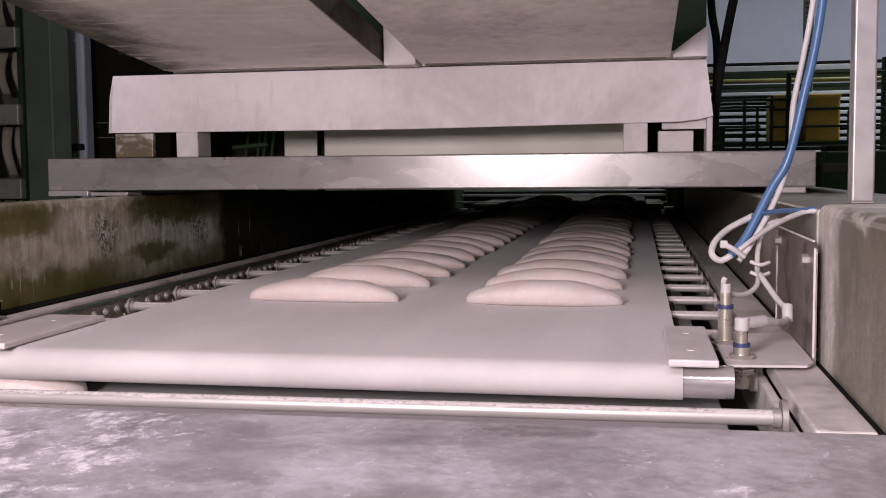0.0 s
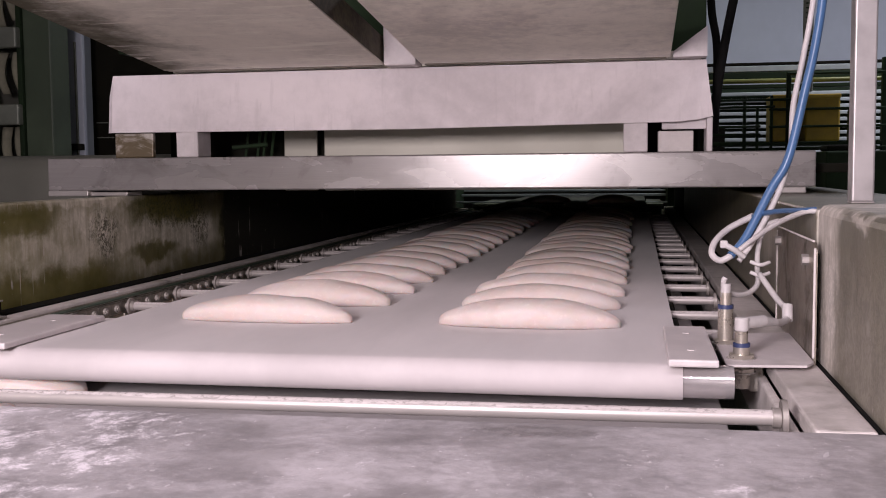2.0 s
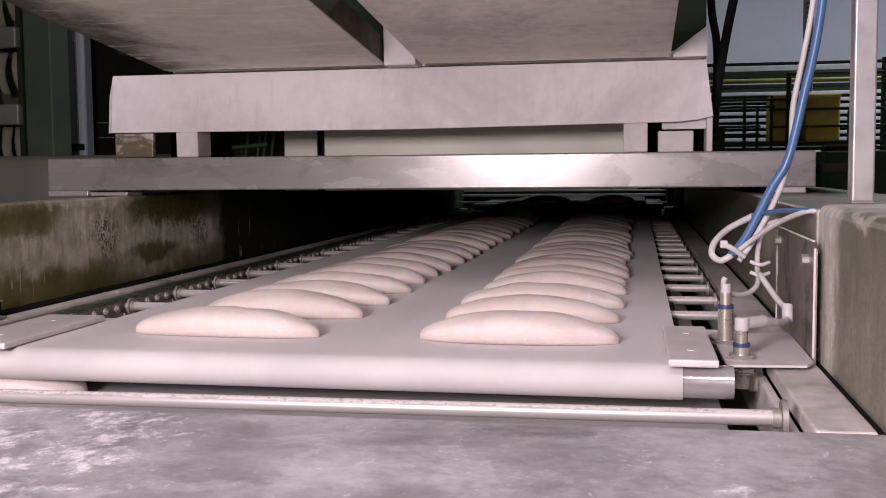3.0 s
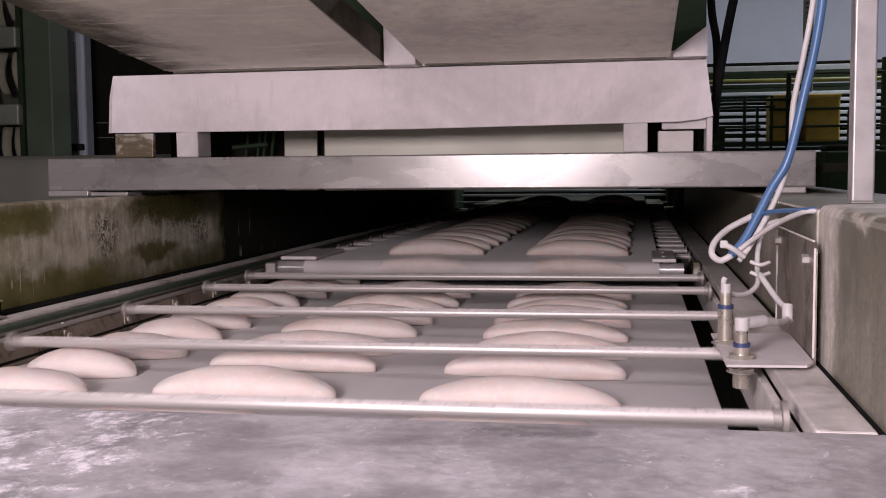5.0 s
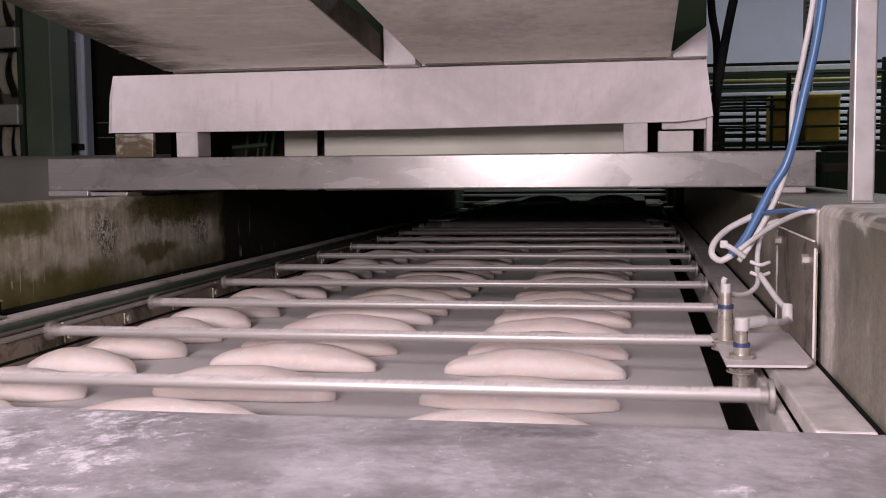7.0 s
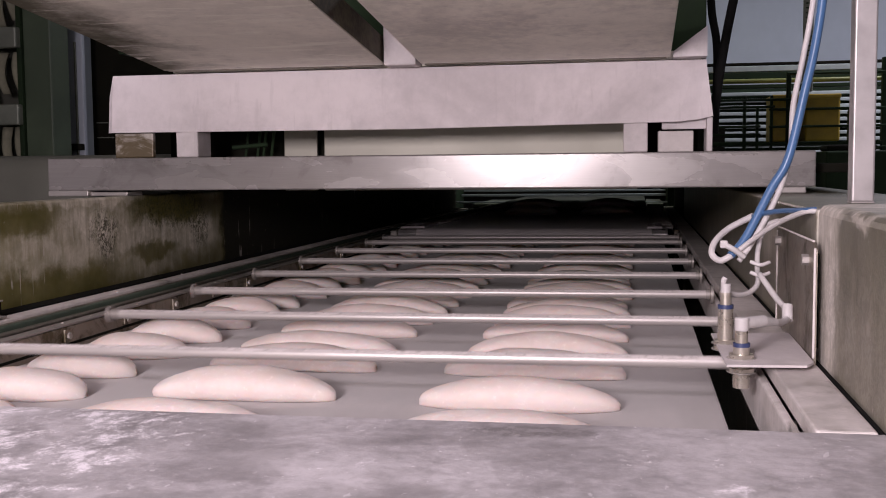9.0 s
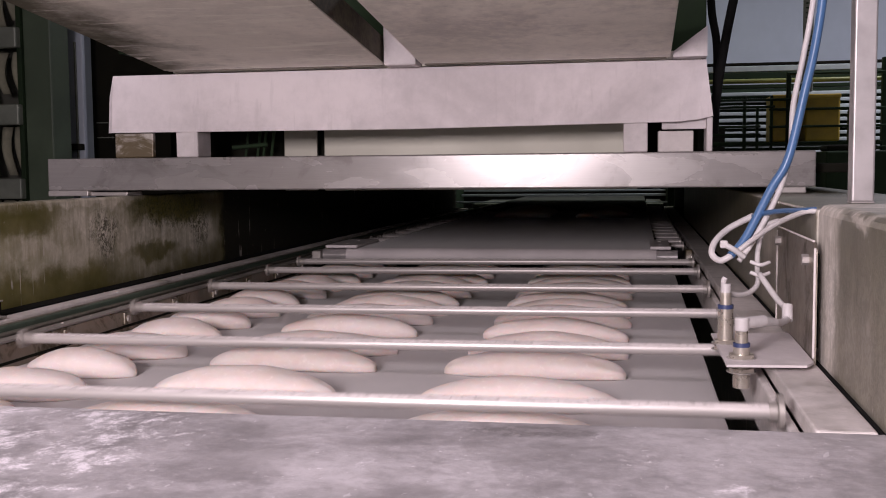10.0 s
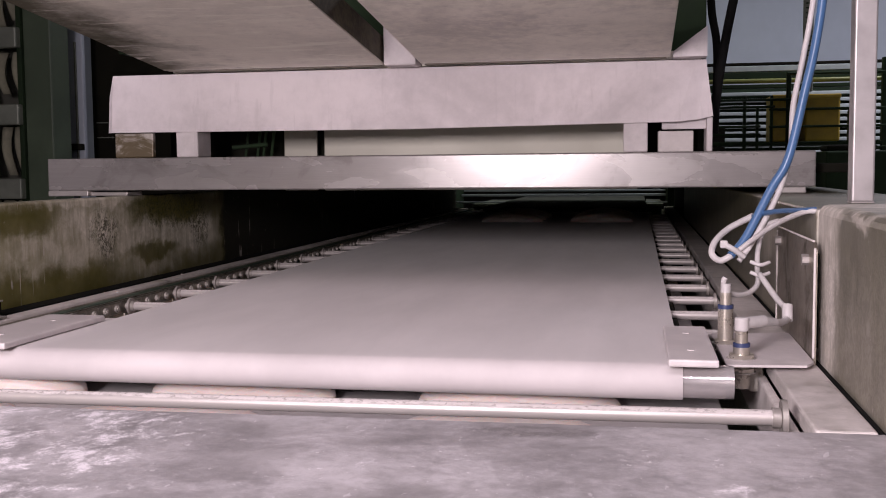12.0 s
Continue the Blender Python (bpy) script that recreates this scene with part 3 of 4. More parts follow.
def tray_posts():
    p = root("chute_support", "short steel supports between the chute trays", "bracket")
    part("middle_post", box(-0.531, -0.461, 2.16, 2.22, 1.4495, 1.60, 0.004), PLATE_STEEL, p)
    bm = bmesh.new()
    bm.faces.new([bm.verts.new((x, 2.165, z)) for x, z in ((0.07, 1.4515), (0.137, 1.4515), (0.137, 1.512), (0.07, 1.462))])
    r = bmesh.ops.extrude_face_region(bm, geom=bm.faces[:])
    bmesh.ops.translate(bm, vec=(0, 0.05, 0), verts=[v for v in r["geom"] if isinstance(v, bmesh.types.BMVert)])
    bmesh.ops.recalc_face_normals(bm, faces=bm.faces)
    part("corner_wedge", bm, PLATE_STEEL, p)
    part("corner_plate", box(0.066, 0.139, 2.235, 2.25, 1.45, 1.75, 0.003), GREEN_PAINT, p)
    # black sheet added for the shade in the gap between the trays
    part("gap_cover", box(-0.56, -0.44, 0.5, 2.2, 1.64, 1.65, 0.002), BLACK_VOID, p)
    # reaches low to hide the bright wall behind the gap
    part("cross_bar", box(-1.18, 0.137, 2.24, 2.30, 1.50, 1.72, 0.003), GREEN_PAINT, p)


tray_posts()


# ---- sensors, cables and tubes by the right side frame ----
def sensor_bracket():
    b = root("sensor_bracket", "bent steel sensor bracket bolted to the side frame", "bracket")
    bm = bmesh.new()
    outline = [(0.104, 1.50), (0.106, 1.262), (0.199, 1.270), (0.2105, 1.295), (0.212, 1.52)]
    lo = [bm.verts.new((x, y, 0.991)) for x, y in outline]
    bm.faces.new(lo)
    r = bmesh.ops.extrude_face_region(bm, geom=bm.faces[:])
    bmesh.ops.translate(bm, vec=(0, 0, 0.003), verts=[v for v in r["geom"] if isinstance(v, bmesh.types.BMVert)])
    bmesh.ops.recalc_face_normals(bm, faces=bm.faces)
    part("base_plate", bm, PLATE_STEEL, b)
    bm = bmesh.new()
    side = [(1.315, 0.9865), (1.65, 0.99), (1.65, 1.132), (1.63, 1.137), (1.325, 1.136), (1.315, 1.128)]
    bm.faces.new([bm.verts.new((0.2125, y, z)) for y, z in side])
    r = bmesh.ops.extrude_face_region(bm, geom=bm.faces[:])
    bmesh.ops.translate(bm, vec=(0.0035, 0, 0), verts=[v for v in r["geom"] if isinstance(v, bmesh.types.BMVert)])
    bmesh.ops.recalc_face_normals(bm, faces=bm.faces)
    part("wall_plate", bm, FRAME_STEEL, b)
    part("spacer", box(0.2162, 0.2253, 1.36, 1.62, 1.0, 1.12, 0.001), BLACK_VOID, b)
    part("plate_edge", box(0.2110, 0.2140, 1.3122, 1.3147, 0.9945, 1.130, 0.001), RAIL_STEEL, b)
    part("plate_edge", box(0.2105, 0.2140, 1.322, 1.645, 1.1365, 1.1390, 0.001), RAIL_STEEL, b)
    part("plate_edge", box(0.2105, 0.2140, 1.6505, 1.653, 0.995, 1.132, 0.001), RAIL_STEEL, b)
    for y, z in ((1.62, 1.118), (1.36, 1.112)):
        part("bolt", cyl((0.2126, y, z), (0.204, y, z), 0.007, 6, smooth=False), STEEL, b)


sensor_bracket()


def sensor(x, y, z0, z1, label):
    s = root("proximity_sensor", label, "sensor", group="inductive sensors", at=(x, y, 0))
    zs = z1 - z0
    part("barrel", cyl((0, 0, z0), (0, 0, z0 + zs * 0.72), 0.0100, 20), SENSOR_STEEL, s)
    for k in range(9):
        zz = z0 + zs * (0.06 + 0.06 * k)
        part("thread_ring", cyl((0, 0, zz), (0, 0, zz + 0.0012), 0.0106, 16), SENSOR_STEEL, s)
    part("blue_band", cyl((0, 0, z0 + zs * 0.72), (0, 0, z0 + zs * 0.79), 0.0104, 20), BLUE_RING, s, "dark blue band")
    part("neck", cyl((0, 0, z0 + zs * 0.79), (0, 0, z1), 0.0075, 16), SENSOR_STEEL, s)
    for zz in (0.9945, 0.9775 if z0 < 0.98 else 0.9865):
        part("lock_nut", cyl((0, 0, zz), (0, 0, zz + 0.0045), 0.0165, 6, smooth=False), SENSOR_STEEL, s)
        part("washer", cyl((0, 0, zz - 0.001), (0, 0, zz), 0.018, 20), STEEL, s)
    return s


sensor(0.117, 1.42, 0.985, 1.062, "upright threaded metal proximity sensor with blue band")
low = sensor(0.1275, 1.31, 0.957, 1.028, "threaded metal proximity sensor set lower in the bracket")


def tubes():
    blue = root("blue_air_tube", "blue plastic air tube tied with a white strap", "tube")
    part("tube", sweep([(0.265, 1.55, 1.62), (0.256, 1.55, 1.48), (0.246, 1.55, 1.40), (0.233, 1.55, 1.336), (0.212, 1.55, 1.241), (0.189, 1.55, 1.197), (0.154, 1.54, 1.128), (0.132, 1.53, 1.102)], 0.0063, 12), BLUE_TUBE, blue)
    part("strap", sweep([(0.122, 1.515, 1.119), (0.134, 1.512, 1.113), (0.150, 1.518, 1.101)], 0.0042, 8), CABLE_WHITE, blue, "white cable tie")
    part("strap_head", box(0.116, 0.127, 1.511, 1.521, 1.114, 1.125, 0.002), CABLE_WHITE, blue)
    part("upper_loop", sweep([(0.168, 1.575, 1.157), (0.184, 1.53, 1.164), (0.200, 1.47, 1.169), (0.215, 1.41, 1.172), (0.228, 1.402, 1.173)], 0.0038, 10), BLUE_TUBE, blue)
    white = root("white_air_tube", "thin white air tube running beside the blue one", "tube")
    part("tube", sweep([(0.256, 1.54, 1.62), (0.243, 1.56, 1.46), (0.231, 1.56, 1.383), (0.2195, 1.565, 1.315), (0.216, 1.562, 1.25), (0.1985, 1.55, 1.19), (0.163, 1.534, 1.123), (0.143, 1.525, 1.095)], 0.0042, 10), CABLE_WHITE, white)
    loop = root("white_sensor_cable", "white sensor cable looped along the frame and tied", "cable")
    part("cable", sweep([(0.134, 1.53, 1.103), (0.118, 1.53, 1.095), (0.106, 1.53, 1.105), (0.112, 1.545, 1.122), (0.133, 1.57, 1.139), (0.168, 1.58, 1.157)], 0.0048, 10), CABLE_WHITE, loop)
    part("cable", sweep([(0.139, 1.53, 1.106), (0.160, 1.52, 1.125), (0.188, 1.47, 1.152), (0.214, 1.41, 1.170), (0.228, 1.40, 1.171)], 0.0038, 10), CABLE_WHITE, loop)
    lead = root("grey_sensor_lead", "grey sensor lead curling down to the upright sensor", "cable")
    part("cable", sweep([(0.200, 1.54, 1.152), (0.182, 1.55, 1.143), (0.173, 1.55, 1.115), (0.169, 1.53, 1.088), (0.167, 1.50, 1.067), (0.155, 1.475, 1.057), (0.138, 1.45, 1.055), (0.120, 1.425, 1.062), (0.114, 1.42, 1.076), (0.1165, 1.42, 1.082)], 0.0038, 10), CABLE_WHITE, lead)
    part("plug", cyl((0.117, 1.42, 1.058), (0.117, 1.42, 1.074), 0.0068, 14), CABLE_WHITE, lead)
    for z in (1.092, 1.077):
        part("tie", sweep([(0.157, 1.505, z + 0.004), (0.170, 1.500, z), (0.183, 1.508, z + 0.003)], 0.0028, 8), CABLE_WHITE, lead, "white cable tie")
    lead2 = root("white_elbow_lead", "white right-angled sensor plug with its lead", "cable")
    part("cable", sweep([(0.169, 1.50, 1.079), (0.187, 1.45, 1.05), (0.196, 1.42, 1.041)], 0.0042, 10), CABLE_WHITE, lead2)
    part("sleeve", cyl((0.196, 1.42, 1.046), (0.195, 1.41, 1.027), 0.0072, 12), CABLE_WHITE, lead2)
    part("cable", sweep([(0.195, 1.41, 1.029), (0.184, 1.385, 1.028), (0.164, 1.35, 1.034)], 0.0048, 10), CABLE_WHITE, lead2)
    bm = cyl((0.1275, 1.31, 1.0275), (0.1275, 1.31, 1.0445), 0.0088, 16)
    bmesh.ops.bevel(bm, geom=[e for e in bm.edges if not e.smooth], offset=0.002, segments=2, affect="EDGES", profile=0.5)
    add_cyl(bm, (0.1275, 1.31, 1.0365), (0.156, 1.339, 1.0362), 0.0078, 14)
    part("elbow", bm, CABLE_WHITE, lead2, "white moulded elbow plug")
    part("strain_relief", cyl((0.153, 1.336, 1.0365), (0.174, 1.362, 1.0315), 0.007, 14, r2=0.005), CABLE_WHITE, lead2)


tubes()


def pole():
    p = root("steel_pole", "square bright steel post standing on the side frame", "pole")
    part("shaft", box(0.308, 0.340, 1.60, 1.632, 1.176, 2.3, 0.003, seg=3), POLE_STEEL, p)
    part("foot_plate", box(0.307, 0.341, 1.599, 1.633, 1.1745, 1.1765, 0.0005), STEEL, p)
    c = root("black_cable", "thick black rubber cables hanging beside the hood", "cable")
    part("cable", sweep([(0.225, 2.3, 1.70), (0.198, 2.3, 1.58), (0.178, 2.3, 1.47), (0.166, 2.3, 1.38), (0.160, 2.3, 1.30)], 0.0095, 12), BLACK_RUBBER, c)
    part("cable", sweep([(0.150, 2.33, 1.70), (0.155, 2.33, 1.57), (0.166, 2.33, 1.50), (0.168, 2.33, 1.42), (0.162, 2.33, 1.33)], 0.0085, 12), BLACK_RUBBER, c)


pole()

def limit_switch():
    s = root("limit_switch", "small dark switch box with pale rim on the ledge", "switch")
    part("base_plate", box(-1.116, -1.075, 1.56, 1.615, 0.979, 0.9825, 0.001), STEEL, s)
    part("switch_box", box(-1.115, -1.095, 1.60, 1.63, 0.9825, 1.0045, 0.002), BLACK_RUBBER, s)
    part("lid", box(-1.117, -1.093, 1.598, 1.632, 1.0047, 1.0075, 0.001), STEEL, s)


limit_switch()

# ---- far hall behind the machine ----
def far_right():
    y = 7.0
    k = y / 1832.0

    def at(px, py):
        return 0.511 + (px - 1270) * 0.003475, 1.577 - (py - 200) * 0.00365

    shutter = root("louvre_screen", "pale horizontal louvres behind the racks", "screen")
    x0, x1 = at(1225, 0)[0], at(1640, 0)[0]
    for py in range(148, 330, 13):
        part("slat", box(x0, x1, y + 0.9, y + 0.94, at(0, py + 7)[1], at(0, py)[1], 0.004), SLAT_PALE, shutter)
    part("screen_back", box(x0, x1, y + 0.95, y + 0.97, 0.0, at(0, 140)[1], 0.004), GREEN_PAINT, shutter)
    upper = root("overhead_beams", "dark and pale horizontal beams with a yellow-green pipe", "beam")
    for a, b, mat in ((100, 105, BLACK_VOID), (106, 117, SLAT_PALE), (118, 133, GREEN_PAINT), (141, 148, GREEN_PAINT)):
        part("beam", box(x0, x1, y + 0.5, y + 0.6, at(0, b)[1], at(0, a)[1], 0.004), mat, upper)
    part("pipe", cyl((x0, y + 0.4, at(0, 137)[1]), (x1, y + 0.4, at(0, 137)[1]), 0.016, 12), YELLOW_PIPE, upper)
    for x in (x0 + 0.02, x1 - 0.02):
        part("post", box(x - 0.03, x + 0.03, y + 0.42, y + 0.5, 0, at(0, 100)[1], 0.004), GREEN_PAINT, upper)
    rack = root("green_rack", "dark green steel rack with thin rails", "rack")
    for px, top, w in ((1318, 172, 5), (1341, 190, 4), (1366, 172, 4), (1396, 132, 7), (1503, 200, 5), (1562, 110, 8)):
        x = at(px, 0)[0]
        part("upright", box(x - w * k / 2, x + w * k / 2, y - 0.05, y, 0, at(0, top)[1], 0.004), GREEN_PAINT, rack)
    for a, b, py in ((1255, 1400, 178), (1255, 1370, 190), (1255, 1345, 224), (1255, 1345, 238), (1360, 1562, 195), (1360, 1562, 225), (1395, 1562, 134), (1395, 1562, 262), (1440, 1562, 290)):
        part("rail", box(at(a, 0)[0], at(b, 0)[0], y - 0.1, y - 0.06, at(0, py + 4)[1], at(0, py)[1], 0.004), GREEN_PAINT, rack)
    part("rack_shelf", box(at(1255, 0)[0], at(1562, 0)[0], y - 0.05, y + 0.4, at(0, 259)[1], at(0, 253)[1], 0.004), GREEN_PAINT, rack)
    for a, b in ((1369, 1417), (1428, 1489)):
        c = root("crate", "ochre yellow plastic crate on the green rack", "crate", group="ochre crates")
        part("crate_body", box(at(a, 0)[0], at(b, 0)[0], y + 0.01, y + 0.35, at(0, 253)[1] + 0.001, at(0, 172)[1], 0.012), YELLOW_CRATE, c)
        part("rim", box(at(a - 1, 0)[0], at(b + 1, 0)[0], y + 0.0, y + 0.36, at(0, 178)[1], at(0, 170)[1], 0.006), YELLOW_CRATE, c)
    dark = root("machine_cabinet", "dark green machine cabinet behind the rack", "machine")
    part("cabinet_body", box(at(1436, 0)[0], at(1640, 0)[0], y - 0.6, y - 0.2, 0, at(0, 272)[1], 0.01), GREEN_PAINT, dark)
    part("cabinet_top", box(at(1440, 0)[0], at(1520, 0)[0], y - 0.55, y - 0.3, at(0, 271.5)[1], at(0, 262)[1], 0.01), BLACK_VOID, dark)
    profile = root("ribbed_upright", "grey ribbed aluminium profile hanging from the ceiling", "profile")
    x = at(1424, 0)[0]
    part("profile_body", box(x - 0.03, x + 0.03, y - 0.15, y - 0.11, at(0, 168)[1], 4.398, 0.004), RACK_GREY, profile)
    for i in range(14):
        z = at(0, 8 * i + 2)[1]
        part("rib", box(x - 0.02, x + 0.02, y - 0.165, y - 0.151, z - 0.008, z, 0.002), GREEN_PAINT, profile)


far_right()


def far_left():
    y = 4.2
    k = y / 1832.0

    def at(px, py):
        return -2.79 + px * 0.00273, 1.494 - (py - 200) * 0.0025

    post = root("green_column", "dark green painted steel column", "column")
    part("column_body", box(at(46, 0)[0], at(94, 0)[0], y, y + 0.15, 0, 3.2, 0.006), COLUMN_PAINT, post)
    part("base_plate", box(at(40, 0)[0], at(100, 0)[0], y - 0.02, y + 0.17, 0, 0.012, 0.003), COLUMN_PAINT, post)
    panel = root("locker", "pale blue-grey cabinet panel with a dark latch bar", "cabinet")
    part("panel_body", box(at(20, 0)[0], at(76, 0)[0], y + 0.35, y + 0.38, 0, at(0, -60)[1], 0.006), WALL_BLUE, panel)
    part("panel_strip", box(at(62, 0)[0], at(66, 0)[0], y + 0.34, y + 0.349, 0.3, at(0, 60)[1], 0.002), RACK_GREY, panel)
    part("latch_bar", box(at(48, 0)[0], at(76, 0)[0], y + 0.30, y + 0.349, at(0, 264)[1], at(0, 252)[1], 0.004), BLACK_VOID, panel)
    # near-black block fills the dark area beside the locker
    cab = root("dark_cabinet", "near-black block with thin grey strips", "machine")
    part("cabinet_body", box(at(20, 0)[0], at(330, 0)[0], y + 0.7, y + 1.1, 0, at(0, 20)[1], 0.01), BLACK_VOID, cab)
    for py in (205, 235):
        part("groove_strip", box(at(30, 0)[0], at(64, 0)[0], y + 0.69, y + 0.699, at(0, py + 2)[1], at(0, py)[1], 0.001), RACK_GREY, cab)
    rack = root("proofing_rack", "grey proofing rack with sagging canvas pockets", "rack")
    x0, x1 = at(-90, 0)[0], at(47, 0)[0]
    for py in (52, 186, 316):
        part("rack_rail", box(x0, x1, y - 0.06, y - 0.02, at(0, py + 36)[1], at(0, py)[1], 0.006), RACK_GREY, rack)
    part("rack_back", box(x0, x1, y + 0.25, y + 0.27, 0.0, 2.4, 0.004), LIFT_PAINT, rack)
    for x in (x0 + 0.02, x1 - 0.012):
        part("rack_upright", box(x - 0.012, x + 0.012, y - 0.02, y + 0.24, 0.0, 2.4, 0.004), GREEN_PAINT, rack)
    rng = random.Random(5)
    for row, py in enumerate((-40, 92, 224, 355)):
        for j in range(5):
            px = -70 + 24 * j + rng.uniform(-4, 4)
            xa, za = at(px, py)
            length = rng.uniform(78, 96) * k
            bm, wide = bmesh.new(), rng.uniform(11, 14) * k
            rings = []
            for i in range(9):
                s = i / 8
                sag = 0.03 * math.sin(math.pi * s)
                rings.append([bm.verts.new((xa + wide * (0.92 - 0.2 * s) * c + 0.012 * math.sin(2.2 * s + row + j), y + 0.05 - sag - 0.022 * (1 - c * c), za - length * s)) for c in (-1, -0.6, 0, 0.6, 1)])
            for ra_, rb_ in zip(rings, rings[1:]):
                for q in range(4):
                    bm.faces.new((ra_[q], ra_[q + 1], rb_[q + 1], rb_[q])).smooth = True
            r = bmesh.ops.extrude_face_region(bm, geom=bm.faces[:])
            bmesh.ops.translate(bm, vec=(0, 0.012, 0), verts=[v for v in r["geom"] if isinstance(v, bmesh.types.BMVert)])
            bmesh.ops.recalc_face_normals(bm, faces=bm.faces)
            part("canvas_pocket", bm, CANVAS, rack)


far_left()


def lift_cover():
    """The wide rounded cover that rises behind the left frame and sinks again."""
    prof = []
    for i in range(9):
        a = math.pi * (1 - i / 8)
        prof.append((0.05 * math.cos(a), 0.05 * math.sin(a) - 0.05))
    prof += [(0.05, -0.35), (-0.05, -0.35)]
    ob = root("lift_cover", "grey rounded steel cover of the lifting tray", "machine cover", at=(0, 2.62, 1.12))
    part("cover_shell", extrude_profile(prof, -2.3, -1.215, 4, True), LIFT_PAINT, ob)
    return ob


LIFT = lift_cover()


def far_feed():
    f = root("feed_conveyor", "dark feed conveyor at the tunnel's far end", "conveyor")
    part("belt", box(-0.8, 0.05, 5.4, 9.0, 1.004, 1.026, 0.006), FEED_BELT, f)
    for y in (6.6, 8.8):
        for x in (-1.0, 0.12):
            part("leg", box(x - 0.03, x + 0.03, y, y + 0.06, 0, 1.004, 0.003), GREEN_PAINT, f)
    part("side_rail", box(-1.04, -0.81, 6.55, 9.0, 0.985, 1.003, 0.003), RACK_GREY, f)
    part("side_rail", box(0.06, 0.16, 6.55, 9.0, 0.985, 1.003, 0.003), RACK_GREY, f)
    g = root("end_guard_rails", "pale steel cross bars at the far end", "guard rail")
    for z0, z1, y in ((1.036, 1.052, 7.1), (1.066, 1.080, 7.2), (1.0, 1.012, 6.75)):
        part("cross_bar", box(-1.2, 0.19, y, y + 0.03, z0, z1, 0.003), SLAT_PALE, g)
    # black sheet added behind the bars for the tunnel's unlit end
    part("end_curtain", box(-1.6, 0.6, 7.5, 7.52, 0.0, 1.5, 0.003), BLACK_VOID, g, "added black sheet for the dark far end of the tunnel")
    for x in (-1.24, 0.22):
        part("guard_post", box(x - 0.03, x + 0.03, 6.72, 7.25, 0, 1.1, 0.003), GREEN_PAINT, g)


far_feed()


# ---- loader carriage: belt, nose, rods ----
def loader():
    c = root("loader_carriage", "retracting loader belt with steel nose shaft and cross rods", "conveyor")
    prof = []
    for i in range(13):
        a = math.pi / 2 + math.pi * i / 12
        prof.append((0.022 * math.cos(a), BELT_Z - 0.022 + 0.022 * math.sin(a)))
    prof += [(0.02, BELT_Z - 0.044), (0.1, BELT_Z - 0.044), (4.15, BELT_Z - 0.044), (4.15, BELT_Z), (0.1, BELT_Z), (0.02, BELT_Z)]
    bm = extrude_profile(prof, -0.806, 0.0535, 1, False)
    nose = prof[:13] + [(0.02, BELT_Z - 0.044), (0.2, BELT_Z - 0.044), (0.2, BELT_Z), (0.02, BELT_Z)]
    wide = extrude_profile(nose, -0.843, -0.80601, 1, False)
    spare = bpy.data.meshes.new("nose_strip")
    wide.to_mesh(spare)
    wide.free()
    bm.from_mesh(spare)
    part("belt", bm, BELT, c, "grey cloth loader belt")
    for f in c.children[0].data.polygons:
        f.use_smooth = len(f.vertices) == 4 and f.center.y < 0.019
    part("nose_shaft", cyl((-0.915, 0, BELT_Z - 0.022), (0.1115, 0, BELT_Z - 0.022), 0.0195, 28), SHAFT_STEEL, c, "polished nose shaft")
    for x0, x1 in ((0.036, 0.093), (-0.90, -0.805)):
        part("end_plate", box(x0, x1, -0.035, 0.225, BELT_Z + 0.001, BELT_Z + 0.010, 0.0025), WHITE_PLASTIC, c, "white plastic end plate")
        for k in range(2):
            yy = 0.03 + 0.13 * k
            part("screw", cyl(((x0 + x1) / 2, yy, BELT_Z + 0.009), ((x0 + x1) / 2, yy, BELT_Z + 0.0110), 0.0045, 8), WHITE_PLASTIC, c)
    part("bearing_block", box(0.139, 0.158, 0.105, 0.17, 0.945, 0.990, 0.004, seg=3), STAINED, c, "oily steel bearing block")
    part("bearing_block", box(-0.945, -0.917, -0.03, 0.06, 0.952, 0.992, 0.005, seg=3), COLLAR_STEEL, c, "oily steel bearing block")
    part("side_bar", box(0.056, 0.066, 0.05, 4.1, 0.952, 0.985, 0.003), BLACK_VOID, c)
    part("side_bar", box(-0.82, -0.81, 0.25, 4.1, 0.952, 0.985, 0.003), BLACK_VOID, c)
    rod = mesh_of("cross_rod", cyl((-0.93, 0, -0.006), (0.147, 0, 0), 0.0082, 14), ROD_STEEL)
    bm = bmesh.new()
    add_cyl(bm, (-0.937, 0, -0.006), (-0.932, 0, -0.006), 0.0150, 18)
    add_cyl(bm, (-0.932, 0, -0.006), (-0.915, 0, -0.006), 0.0092, 14)
    left_collar = mesh_of("collar", bm, COLLAR_STEEL)
    bm = bmesh.new()
    add_cyl(bm, (0.1415, 0, 0), (0.147, 0, 0), 0.0185, 20)
    add_cyl(bm, (0.133, 0, 0), (0.141, 0, 0), 0.0105, 14)
    right_collar = mesh_of("collar", bm, COLLAR_STEEL)
    rear_rod = mesh_of("cross_rod", cyl((-0.896, 0, 0), (0.14, 0, 0), 0.0075, 12), ROD_STEEL)
    bm = bmesh.new()
    add_cyl(bm, (-0.899, 0, 0), (-0.895, 0, 0), 0.0148, 18)
    add_cyl(bm, (-0.895, 0, 0), (-0.889, 0, 0), 0.0095, 12)
    rear_left = mesh_of("collar", bm, COLLAR_STEEL)
    rear_right = mesh_of("collar", cyl((0.136, 0, 0), (0.141, 0, 0), 0.0148, 18), COLLAR_STEEL)
    front = []
    offsets = [0.29 + 0.195 * k for k in range(20)] + [-0.178, -0.426] + [-0.426 - 0.3615 * k for k in range(1, 12)]
